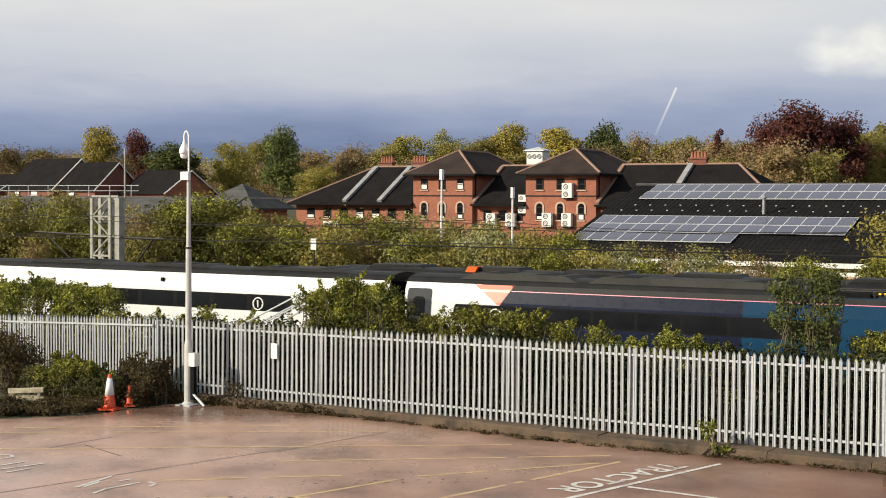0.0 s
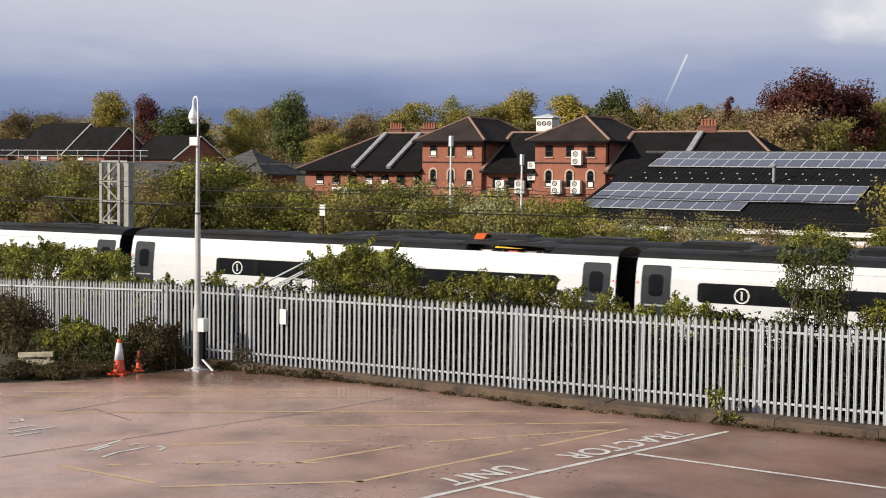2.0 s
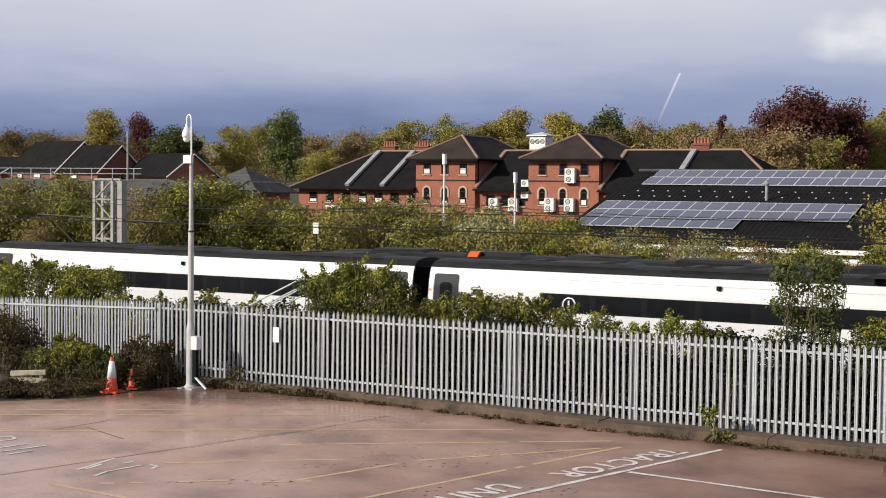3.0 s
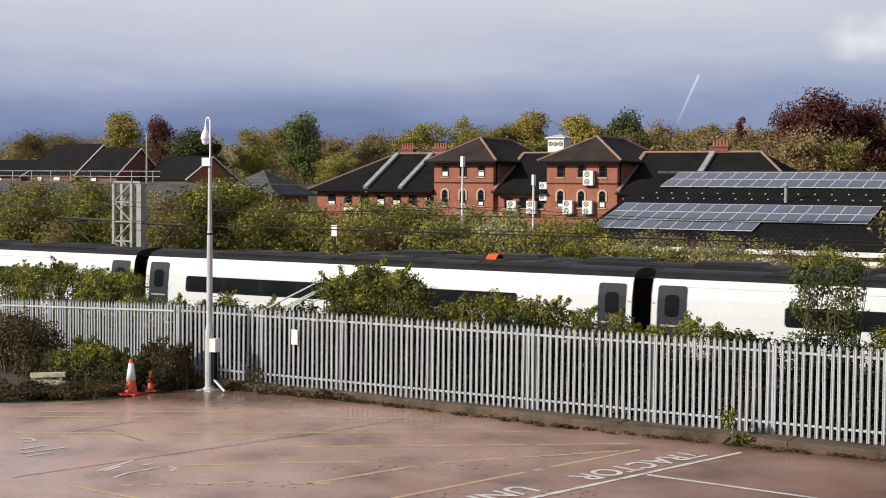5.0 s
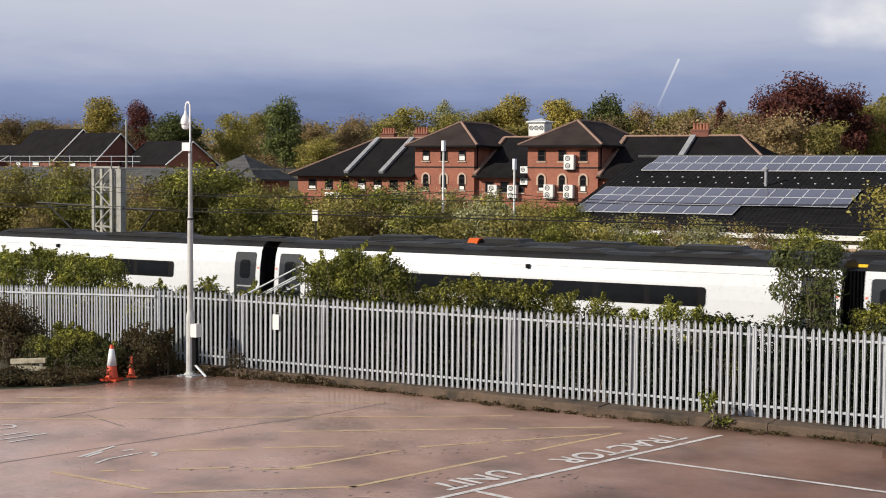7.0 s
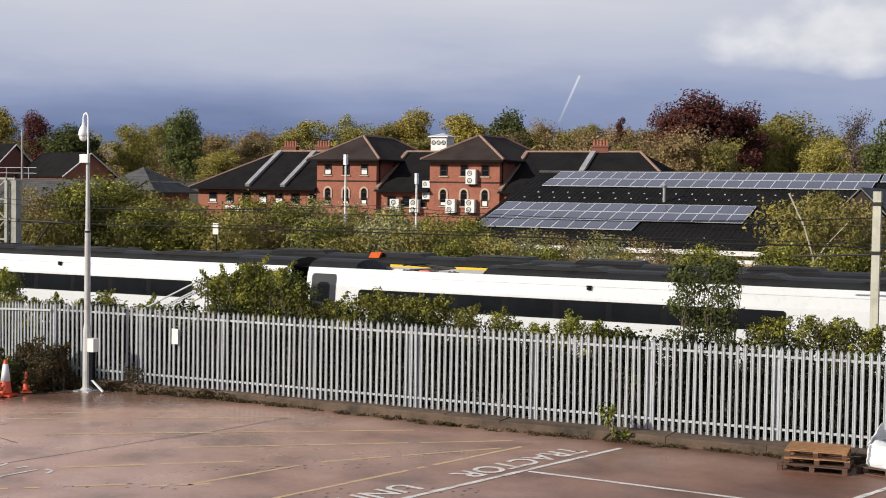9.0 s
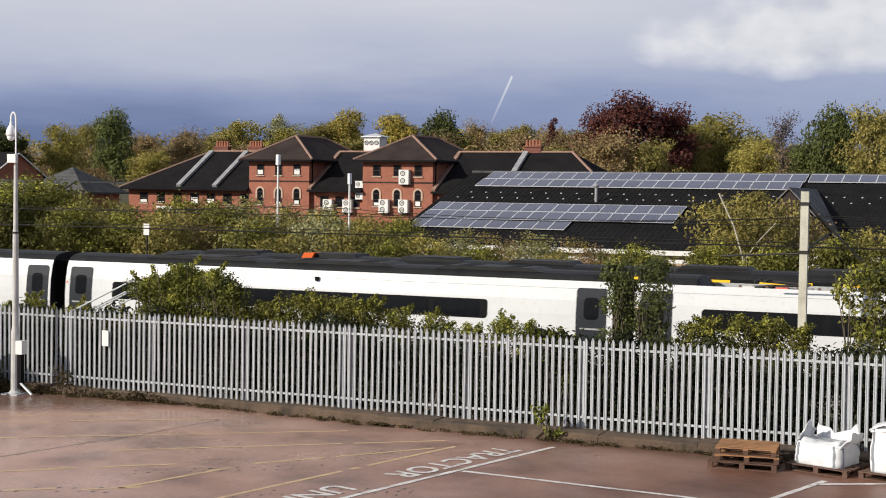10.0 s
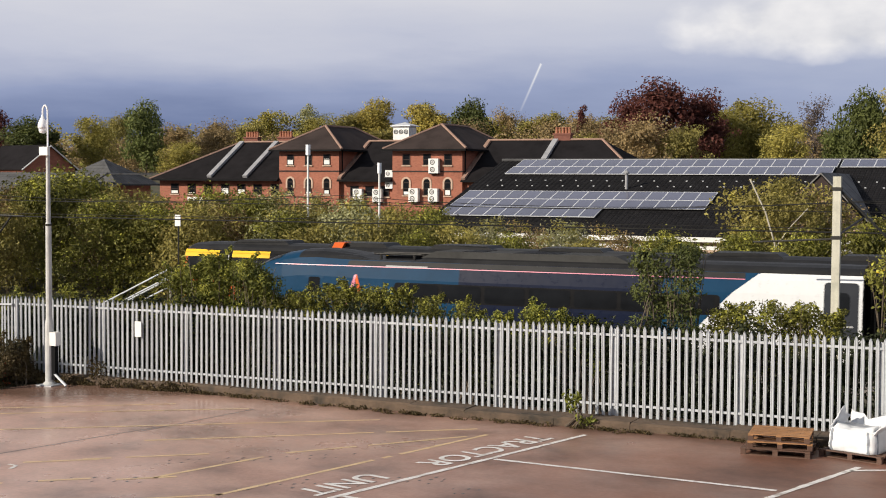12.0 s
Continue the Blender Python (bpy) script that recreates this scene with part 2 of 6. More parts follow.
MAT = dict(
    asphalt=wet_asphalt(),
    soil=material("soil", (0.07, 0.06, 0.035), 0.95, vary=0.4, scale=0.4, fine=9, bump=0.5, second=(0.04, 0.055, 0.02)),
    ballast=material("ballast", (0.16, 0.14, 0.12), 0.9, vary=0.35, fine=14, bump=0.6),
    steel=material("galvanised_steel", (0.455, 0.472, 0.49), 0.5, metal=0.12, vary=0.16, scale=5, fine=60, bump=0.05, rand=0.14, streak=0.12),
    concrete=material("concrete", (0.32, 0.30, 0.26), 0.9, vary=0.3, scale=2.5, fine=30, bump=0.3, second=(0.16, 0.13, 0.10), streak=0.25),
    kerb=material("stained_concrete_kerb", (0.1, 0.067, 0.044), 0.85, vary=0.6, scale=1.6, fine=14, bump=0.6, second=(0.03, 0.025, 0.018), streak=0.25),
    yellow_line=material("worn_yellow_paint", (0.64, 0.46, 0.25), 0.45, vary=0.35, scale=3, fine=18, bump=0.1, second=(0.5, 0.35, 0.22)),
    white_line=material("worn_white_paint", (0.74, 0.71, 0.68), 0.5, vary=0.2, scale=3, fine=25, bump=0.1, second=(0.4, 0.34, 0.3)),
    train_white=material("white_coach_paint", (0.66, 0.67, 0.68), 0.3, vary=0.05, scale=0.6, fine=6, bump=0.0, streak=0.03),
    train_roof=material("sooty_roof", (0.02, 0.02, 0.021), 0.5, spec=0.18, vary=0.35, scale=1.2, fine=10, bump=0.1),
    train_navy=material("navy_coach_paint", (0.010, 0.014, 0.032), 0.3, spec=0.1, vary=0.12, scale=0.8, fine=6, bump=0.0),
    train_teal=material("teal_coach_paint", (0.008, 0.042, 0.092), 0.35, spec=0.06, vary=0.12, scale=0.8, fine=6, bump=0.0),
    salmon=material("salmon_coach_paint", (0.75, 0.16, 0.10), 0.35, vary=0.08, bump=0.0),
    pink=material("pink_stripe", (0.60, 0.17, 0.25), 0.35, vary=0.05, bump=0.0),
    black=material("black_rubber", (0.009, 0.009, 0.010), 0.6, spec=0.06, vary=0.3, bump=0.1),
    glass=material("tinted_glass", (0.010, 0.011, 0.013), 0.14, vary=0.3, scale=0.7, fine=3, bump=0.0, spec=0.07),
    door_grey=material("dark_grey_door", (0.032, 0.035, 0.042), 0.4, spec=0.08, vary=0.12, bump=0.0),
    seam=material("panel_seam", (0.32, 0.32, 0.33), 0.5, vary=0.1, bump=0.0),
    orange=material("orange_paint", (0.70, 0.13, 0.03), 0.5, spec=0.1, vary=0.1, bump=0.0),
    yellow=material("yellow_paint", (0.78, 0.47, 0.03), 0.5, spec=0.1, vary=0.12, scale=1, bump=0.0),
    brick=brick_mat("red_brick", (0.36, 0.135, 0.085), None, (0.8, 0.75, 0.7)),
    brick_pale=material("buff_brick", (0.50, 0.36, 0.27), 0.85, vary=0.2, bump=0.1),
    slate=material("slate_roof", (0.016, 0.0145, 0.0155), 0.85, spec=0.05, vary=0.35, scale=0.6, fine=7, bump=0.3),
    slate_brown=material("brown_tiles", (0.046, 0.034, 0.031), 0.85, spec=0.12, vary=0.3, scale=0.5, fine=7, bump=0.3),
    ridge=material("terracotta_ridge", (0.29, 0.18, 0.135), 0.8, vary=0.25, bump=0.1),
    shed_tile=tile_mat("dark_pantiles", (0.017, 0.016, 0.017), 0.33, 0.38),
    lead=material("pale_lead_capping", (0.31, 0.31, 0.32), 0.6, vary=0.25, scale=1.5, fine=8, bump=0.1),
    brown_brick=brick_mat("brown_brick", (0.22, 0.085, 0.06), None, (0.8, 0.75, 0.7)),
    gable_tile=tile_mat("pale_grey_tiles", (0.17, 0.165, 0.16), 0.42, 3.0, 0.8),
    roof_grey=material("dusty_grey_fairing", (0.055, 0.054, 0.052), 0.7, spec=0.1, vary=0.25, scale=1.0, fine=8, bump=0.05),
    tar=material("tar_seam", (0.12, 0.085, 0.07), 0.35, vary=0.3, bump=0.0),
    tyre=material("dark_tyre_print", (0.05, 0.035, 0.03), 0.3, vary=0.3, bump=0.0),
    grey_tile=tile_mat("grey_slates", (0.105, 0.104, 0.104), 0.5, 0.5, 0.4),
    white=material("white_paint", (0.74, 0.73, 0.70), 0.5, vary=0.1, scale=2, fine=20, bump=0.05),
    cream=material("weathered_cream_paint", (0.62, 0.54, 0.38), 0.7, vary=0.3, scale=4, fine=30, bump=0.2, second=(0.3, 0.24, 0.15)),
    lamp_white=material("white_lamp_glass", (0.85, 0.86, 0.88), 0.25, vary=0.04, bump=0.0),
    pole=material("weathered_lamp_paint", (0.50, 0.50, 0.48), 0.55, vary=0.2, scale=3, fine=30, bump=0.1, streak=0.15),
    mast=material("pale_mast", (0.52, 0.50, 0.41), 0.8, vary=0.25, scale=2, fine=25, bump=0.2, streak=0.2),
    gantry=material("grey_gantry_paint", (0.34, 0.33, 0.29), 0.7, vary=0.25, scale=2, fine=25, bump=0.1, streak=0.2),
    dark_metal=material("dark_metal", (0.035, 0.033, 0.03), 0.6, metal=0.5, vary=0.3, bump=0.1),
    solar=material("solar_cells", (0.10, 0.105, 0.155), 0.16, vary=0.18, scale=0.9, fine=4, bump=0.0, rand=0.25, spec=0.8),
    alu=material("aluminium_frame", (0.72, 0.73, 0.75), 0.4, metal=0.3, vary=0.08, bump=0.0),
    bark=material("bark", (0.11, 0.085, 0.06), 0.9, vary=0.35, fine=20, bump=0.4),
    birch=material("birch_bark", (0.42, 0.38, 0.30), 0.85, vary=0.4, fine=14, bump=0.3),
    wood=material("pallet_wood", (0.31, 0.155, 0.066), 0.75, vary=0.35, scale=3, fine=30, bump=0.3, rand=0.3),
    wood_dark=material("wet_shaded_pallet_wood", (0.095, 0.048, 0.03), 0.6, vary=0.35, scale=3, fine=30, bump=0.3, rand=0.3),
    bag=material("white_woven_bag", (0.70, 0.71, 0.72), 0.7, vary=0.08, scale=4, fine=60, bump=0.25),
    strap=material("grey_strap", (0.22, 0.24, 0.27), 0.7, vary=0.15, bump=0.1),
    cone=material("orange_cone_plastic", (0.72, 0.09, 0.035), 0.4, vary=0.12, bump=0.0),
    terracotta=material("terracotta_pot", (0.36, 0.14, 0.08), 0.8, vary=0.2, bump=0.1),
    insulator=material("brown_porcelain", (0.18, 0.10, 0.07), 0.3, vary=0.15, bump=0.0),
)


def leaf_mat(name, a, b):
    return material(name, a, 0.55, vary=0.3, scale=0.9, fine=3, bump=0.0, second=b, rand=0.5, island=0.6, trans=0.22, spec=0.2)


LEAF = dict(
    ivy=leaf_mat("ivy_leaves", (0.172, 0.182, 0.036), (0.058, 0.073, 0.016)),
    bush=leaf_mat("bramble_leaves", (0.155, 0.15, 0.034), (0.055, 0.062, 0.015)),
    dark=leaf_mat("dark_green_leaves", (0.13, 0.15, 0.045), (0.055, 0.07, 0.02)),
    spring=leaf_mat("spring_leaves", (0.36, 0.31, 0.08), (0.19, 0.175, 0.04)),
    olive=leaf_mat("olive_leaves", (0.275, 0.235, 0.07), (0.13, 0.12, 0.034)),
    tip=leaf_mat("bright_bramble_leaves", (0.36, 0.35, 0.065), (0.2, 0.21, 0.04)),
    deep=leaf_mat("shaded_bramble_leaves", (0.065, 0.066, 0.02), (0.022, 0.026, 0.009)),
    gold=leaf_mat("golden_leaves", (0.46, 0.37, 0.09), (0.28, 0.23, 0.05)),
    copper=leaf_mat("copper_leaves", (0.13, 0.045, 0.035), (0.065, 0.025, 0.02)),
    brown=leaf_mat("brown_twigs", (0.29, 0.21, 0.1), (0.17, 0.125, 0.06)),
    pale=leaf_mat("blossom_leaves", (0.32, 0.31, 0.16), (0.15, 0.16, 0.06)),
    dry=leaf_mat("dry_weeds", (0.095, 0.068, 0.03), (0.035, 0.03, 0.013)),
    shade=leaf_mat("shaded_undergrowth_leaves", (0.034, 0.041, 0.02), (0.006, 0.01, 0.004)),
    grey=leaf_mat("bare_twigs", (0.19, 0.145, 0.12), (0.1, 0.08, 0.07)),
)


# ---- mesh helpers ----
class Shape:
    """Collects vertices and faces; faces carry a material slot."""

    def __init__(self):
        self.v, self.f, self.s = [], [], []

    def add(self, verts, faces, slot=0):
        n = len(self.v)
        self.v += [tuple(p) for p in verts]
        self.f += [tuple(i + n for i in q) for q in faces]
        self.s += [slot] * len(faces)
        return self

    def box(self, x0, y0, z0, x1, y1, z1, slot=0, m=None):
        p = [Vector((x, y, z)) for z in (z0, z1) for y in (y0, y1) for x in (x0, x1)]
        if m:
            p = [m @ q for q in p]
        return self.add(p, [(0, 2, 3, 1), (4, 5, 7, 6), (0, 1, 5, 4), (2, 6, 7, 3), (0, 4, 6, 2), (1, 3, 7, 5)], slot)

    def tube(self, a, b, r0, r1=None, n=8, slot=0, cap=True):
        a, b = Vector(a), Vector(b)
        r1 = r0 if r1 is None else r1
        q = (b - a).to_track_quat("Z", "Y")
        ring = [q @ Vector((math.cos(2 * math.pi * i / n), math.sin(2 * math.pi * i / n), 0)) for i in range(n)]
        p = [a + r * r0 for r in ring] + [b + r * r1 for r in ring]
        f = [(i, (i + 1) % n, n + (i + 1) % n, n + i) for i in range(n)]
        if cap:
            f += [tuple(range(n - 1, -1, -1)), tuple(range(n, 2 * n))]
        return self.add(p, f, slot)

    def pipe(self, pts, r, n=6, slot=0):
        """One bent tube through all the points."""
        pts = [Vector(p) for p in pts]
        m = len(self.v)
        for i, p in enumerate(pts):
            d = (pts[min(i + 1, len(pts) - 1)] - pts[max(i - 1, 0)]).normalized()
            q = d.to_track_quat("Z", "Y")
            self.v += [tuple(p + q @ Vector((r * math.cos(2 * math.pi * k / n), r * math.sin(2 * math.pi * k / n), 0))) for k in range(n)]
        f = [(m + i * n + k, m + i * n + (k + 1) % n, m + (i + 1) * n + (k + 1) % n, m + (i + 1) * n + k) for i in range(len(pts) - 1) for k in range(n)]
        self.f += f
        self.s += [slot] * len(f)
        return self

    def lathe(self, profile, n=16, slot=0, at=(0, 0, 0)):
        p = [(at[0] + r * math.cos(2 * math.pi * i / n), at[1] + r * math.sin(2 * math.pi * i / n), at[2] + z) for r, z in profile for i in range(n)]
        f = [(k * n + i, k * n + (i + 1) % n, (k + 1) * n + (i + 1) % n, (k + 1) * n + i) for k in range(len(profile) - 1) for i in range(n)]
        f += [tuple(range(n - 1, -1, -1)), tuple(range((len(profile) - 1) * n, len(profile) * n))]
        return self.add(p, f, slot)

    def prism(self, poly, place, slot=0):
        """poly: 2D outline; place(u, v, k) gives the 3D point for k = 0 and 1."""
        n = len(poly)
        p = [place(u, v, 0) for u, v in poly] + [place(u, v, 1) for u, v in poly]
        f = [(i, (i + 1) % n, n + (i + 1) % n, n + i) for i in range(n)] + [tuple(range(n - 1, -1, -1)), tuple(range(n, 2 * n))]
        return self.add(p, f, slot)

    def mesh(self, name, mats, smooth=False, fix=True):
        me = bpy.data.meshes.new(name)
        me.from_pydata([tuple(p) for p in self.v], [], self.f)
        for m in mats if isinstance(mats, (list, tuple)) else [mats]:
            me.materials.append(m)
        me.polygons.foreach_set("material_index", self.s)
        if smooth:
            me.polygons.foreach_set("use_smooth", [True] * len(self.f))
        if fix:
            bm = bmesh.new()
            bm.from_mesh(me)
            bmesh.ops.recalc_face_normals(bm, faces=bm.faces)
            bm.to_mesh(me)
            bm.free()
        me.update()
        return me


def part(name, shape, mats, parent=None, label="", smooth=False, m=None, fix=True):
    ob = new(name, shape.mesh(name, mats, smooth, fix) if isinstance(shape, Shape) else shape)
    if parent:
        ob.parent = parent
    if m:
        ob.matrix_basis = m
    if label:
        tagged(ob, label)
    return ob


def thing(name, label, category, at=(0, 0, 0), group="", kind="", rz=0):
    ob = new(name)
    ob.empty_display_size = 0.2
    ob.matrix_basis = pose(*at, 0, 0, rz)
    return tagged(ob, label, category, group, kind)


def leaves(rng, blobs, n, size, flat=0.5, droop=0.0):
    """Small folded leaf faces scattered in and on ellipsoid clumps (cx, cy, cz, rx, ry, rz)."""
    b = np.array(blobs, float)
    wt = (b[:, 3] * b[:, 4] * b[:, 5]) ** 0.67
    k = rng.choice(len(b), n, p=wt / wt.sum())
    d = rng.normal(size=(n, 3))
    d /= np.linalg.norm(d, axis=1)[:, None]
    r = 0.45 + 0.6 * rng.random(n) ** 0.6 + 0.12 * rng.normal(size=n)
    c = b[k, :3] + d * b[k, 3:] * r[:, None]
    nrm = d + rng.normal(size=(n, 3)) * 0.75 + np.array([0, 0, flat])
    nrm /= np.linalg.norm(nrm, axis=1)[:, None]
    u = np.cross(nrm, rng.normal(size=(n, 3)))
    u /= np.linalg.norm(u, axis=1)[:, None]
    w = np.cross(nrm, u)
    s = size * (0.55 + 0.9 * rng.random(n))[:, None]
    lift = nrm * s * 0.25
    v = np.stack([c - u * s, c - w * s * 0.55 + lift, c + u * s, c + w * s * 0.55 + lift], 1).reshape(-1, 3)
    sh = Shape()
    sh.v = v.tolist()
    i = np.arange(n) * 4
    sh.f = np.concatenate([np.stack([i, i + 1, i + 2], 1), np.stack([i, i + 2, i + 3], 1)]).tolist()
    sh.s = [0] * (2 * n)
    return sh


def branches(rng, height, spread, n, r0, start=0.25, twigs=3):
    """A tapered trunk with limbs and twigs."""
    sh = Shape()
    p, pts = Vector((0, 0, 0)), [Vector((0, 0, 0))]
    for i in range(5):
        p = p + Vector((rng.normal() * 0.03 * height, rng.normal() * 0.03 * height, height / 5.5))
        pts.append(p)
    for i in range(5):
        sh.tube(pts[i], pts[i + 1], r0 * (1 - i / 5.5), r0 * (1 - (i + 1) / 5.5), 7, cap=False)
    ends = []
    for i in range(n):
        k = start + (1 - start) * rng.random()
        j = min(4, int(k * 5))
        a = pts[j].lerp(pts[j + 1], k * 5 - j)
        g = 2 * math.pi * rng.random()
        ln = spread * (1.15 - 0.6 * k) * (0.6 + 0.5 * rng.random())
        b = a + Vector((math.cos(g) * ln, math.sin(g) * ln, ln * (0.35 + 0.6 * rng.random())))
        mid = a.lerp(b, 0.5) + Vector((0, 0, ln * 0.08))
        rr = r0 * 0.4 * (1.1 - k)
        sh.tube(a, mid, rr, rr * 0.6, 5, cap=False)
        sh.tube(mid, b, rr * 0.6, rr * 0.2, 5, cap=False)
        ends.append(b)
        for _ in range(twigs):
            c = a.lerp(b, 0.4 + 0.6 * rng.random())
            e = c + Vector(rng.normal(size=3)) * ln * 0.25 + Vector((0, 0, ln * 0.15))
            sh.tube(c, e, rr * 0.35, rr * 0.08, 4, cap=False)
            ends.append(e)
    return sh, ends


def tree(name, label, leaf, seed, height=10.0, spread=4.0, crown_z=0.35, n=2600, size=0.3, bark="bark", clumps=16, squash=1.0, limbs=16, group="", twigs=3, r0=None):
    rng = np.random.default_rng(seed)
    ob = thing(name, label, "tree" if "tree" in name else "shrub", group=group)
    sh, ends = branches(rng, height * 0.85, spread * 0.75, limbs, r0 or height * 0.022, crown_z * 0.8, twigs)
    part("trunk", sh, MAT[bark], ob, smooth=True, fix=False)
    blobs = []
    for i in range(clumps):
        g, k = 2 * math.pi * rng.random(), rng.random()
        zc = height * (crown_z + (1 - crown_z) * (0.1 + 0.8 * k))
        rad = spread * math.sqrt(max(0.05, 1 - (2 * (0.12 + 0.8 * k) - 0.9) ** 2)) * 0.72 * math.sqrt(rng.random())
        q = spread * (0.26 + 0.22 * rng.random())
        blobs.append((rad * math.cos(g), rad * math.sin(g), zc, q * 1.1, q * 1.1, q * 0.85 * squash))
    for e in ends:
        q = spread * (0.10 + 0.10 * rng.random())
        blobs.append((e.x, e.y, e.z, q, q, q * 0.8))
    part("crown", leaves(rng, blobs, n, size), LEAF[leaf], ob, fix=False)
    # paler leaves set high in each clump
    if name == "shrub":
        young = [(x, y, z + rz * 0.4, rx * 0.45, ry * 0.45, rz * 0.4) for x, y, z, rx, ry, rz in blobs[:clumps]]
        part("new_growth", leaves(rng, young, n // 5, size * 0.9), LEAF["tip" if leaf == "bush" else "spring"], ob, "paler leaves in upper clumps", fix=False)
    return ob


def place(ob, x, y, z, s=1.0, rz=0.0, sz=None):
    ob.scale = (s, s, sz or s)
    return copy_thing(ob, pose(x, y, z, 0, 0, rz))


def scatter(ob, rows):
    """Rows of x, y, z, scale, height scale, turn; the first one is ob itself."""
    for i, (x, y, z, s, sz, rz) in enumerate(rows):
        ob.scale = (s, s, sz)
        if i + 1 < len(rows):
            copy_thing(ob, pose(x, y, z, 0, 0, rz))
        else:
            ob.matrix_basis = pose(x, y, z, 0, 0, rz) @ Matrix.Diagonal((s, s, sz, 1))


# ---- ground ----
GROUND_Y = [-60, 0, 29, 30.6, 33, 36, 40, 60, 74, 100, 128, 150, 175, 260, 400, 900, 2200]
GROUND_Z = [-0.04, -0.04, -0.04, -0.04, -0.3, -0.7, -1.1, -1.1, -0.8, 0.0, 0.8, 3.2, 6.0, 8.0, 14.0, 18.0, 20.0]


def gz(y):
    return float(np.interp(y, GROUND_Y, GROUND_Z))


def make_ground():
    xs = [-2500, -900, -400, -250] + list(range(-200, 121, 8)) + [200, 400, 1500]
    ys = sorted(set([-800, -200] + GROUND_Y + list(range(42, 260, 9))))
    sh = Shape()
    sh.v = [(x, y, gz(y) + (0.25 * noise.noise((x * 0.07, y * 0.07, 0)) if y > 62 else 0)) for y in ys for x in xs]
    n = len(xs)
    sh.f = [(j * n + i, j * n + i + 1, (j + 1) * n + i + 1, (j + 1) * n + i) for j in range(len(ys) - 1) for i in range(n - 1)]
    sh.s = [0] * len(sh.f)
    tagged(part("ground", sh, MAT["soil"], smooth=True, fix=False), "rough soil and scrub ground", "ground", kind="structure")
    edge = [(-24.3, 29.42), (-24.7, 28.5), (-25.2, 25.9), (-26.6, 24.2), (-33, 22.0), (-70, 8), (-70, -60), (50, -60), (50, 29.42)]
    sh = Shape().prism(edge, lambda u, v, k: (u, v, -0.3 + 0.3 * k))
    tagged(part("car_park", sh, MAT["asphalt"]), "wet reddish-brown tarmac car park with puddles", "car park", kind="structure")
    sh = Shape().prism([(43.5, -1.2), (44.2, -0.98), (55.0, -0.98), (55.8, -1.2)], lambda u, v, k: (-300 + 500 * k, u, v))
    tagged(part("track_bed", sh, MAT["ballast"]), "grey stone ballast under the railway tracks", "track bed", kind="structure")
    for yc in (47.75, 51.45):
        for d in (-0.72, 0.72):
            sh = Shape().box(-300, yc + d - 0.035, -0.985, 200, yc + d + 0.035, -0.9)
            tagged(part("rail", sh, MAT["dark_metal"]), "steel running rail on the ballast", "rail", group="running rails", kind="structure")
    # low wall under the fence
    kerb = thing("kerb", "low stained concrete kerb wall under the fence", "kerb", kind="structure")
    x = -24.6
    rng = np.random.default_rng(4)
    while x < 20:
        w = 1.3 + rng.random() * 0.9
        y0 = float(np.interp(x, [-19.5, -13.5], [29.35, 28.86])) + rng.random() * 0.03
        zt = 0.175 + 0.03 * rng.random()
        out = [(y0, -0.04), (29.95, -0.04), (29.95, zt), (y0 + 0.05, zt), (y0, zt - 0.04)]
        part("kerb_block", Shape().prism(out, lambda u, v, k: (x + (w - 0.012) * k, u + 0.01 * math.sin(x * 7 + k), v)), MAT["kerb"], kerb)
        x += w


make_ground()


def line(name, a, b, w, mat, label, z=0.004):
    a, b = Vector((*a, z)), Vector((*b, z))
    d = (b - a).normalized()
    s = Vector((-d.y, d.x, 0)) * w / 2
    n = max(2, int((b - a).length / 0.25))
    rng = np.random.default_rng(int(abs(a.x * 100 + b.y * 37)))
    sh = Shape()
    for i in range(n):
        if mat == "yellow_line" and rng.random() < 0.06:
            continue
        p, q = a.lerp(b, i / n), a.lerp(b, (i + 1) / n)
        k = 0.85 + 0.3 * rng.random()
        sh.add([p - s * k, q - s * k, q + s * k, p + s * k], [(0, 1, 2, 3)])
    ob = part(name, sh, MAT[mat], fix=False)
    return tagged(ob, label, "road marking", group="painted lines", kind="structure")


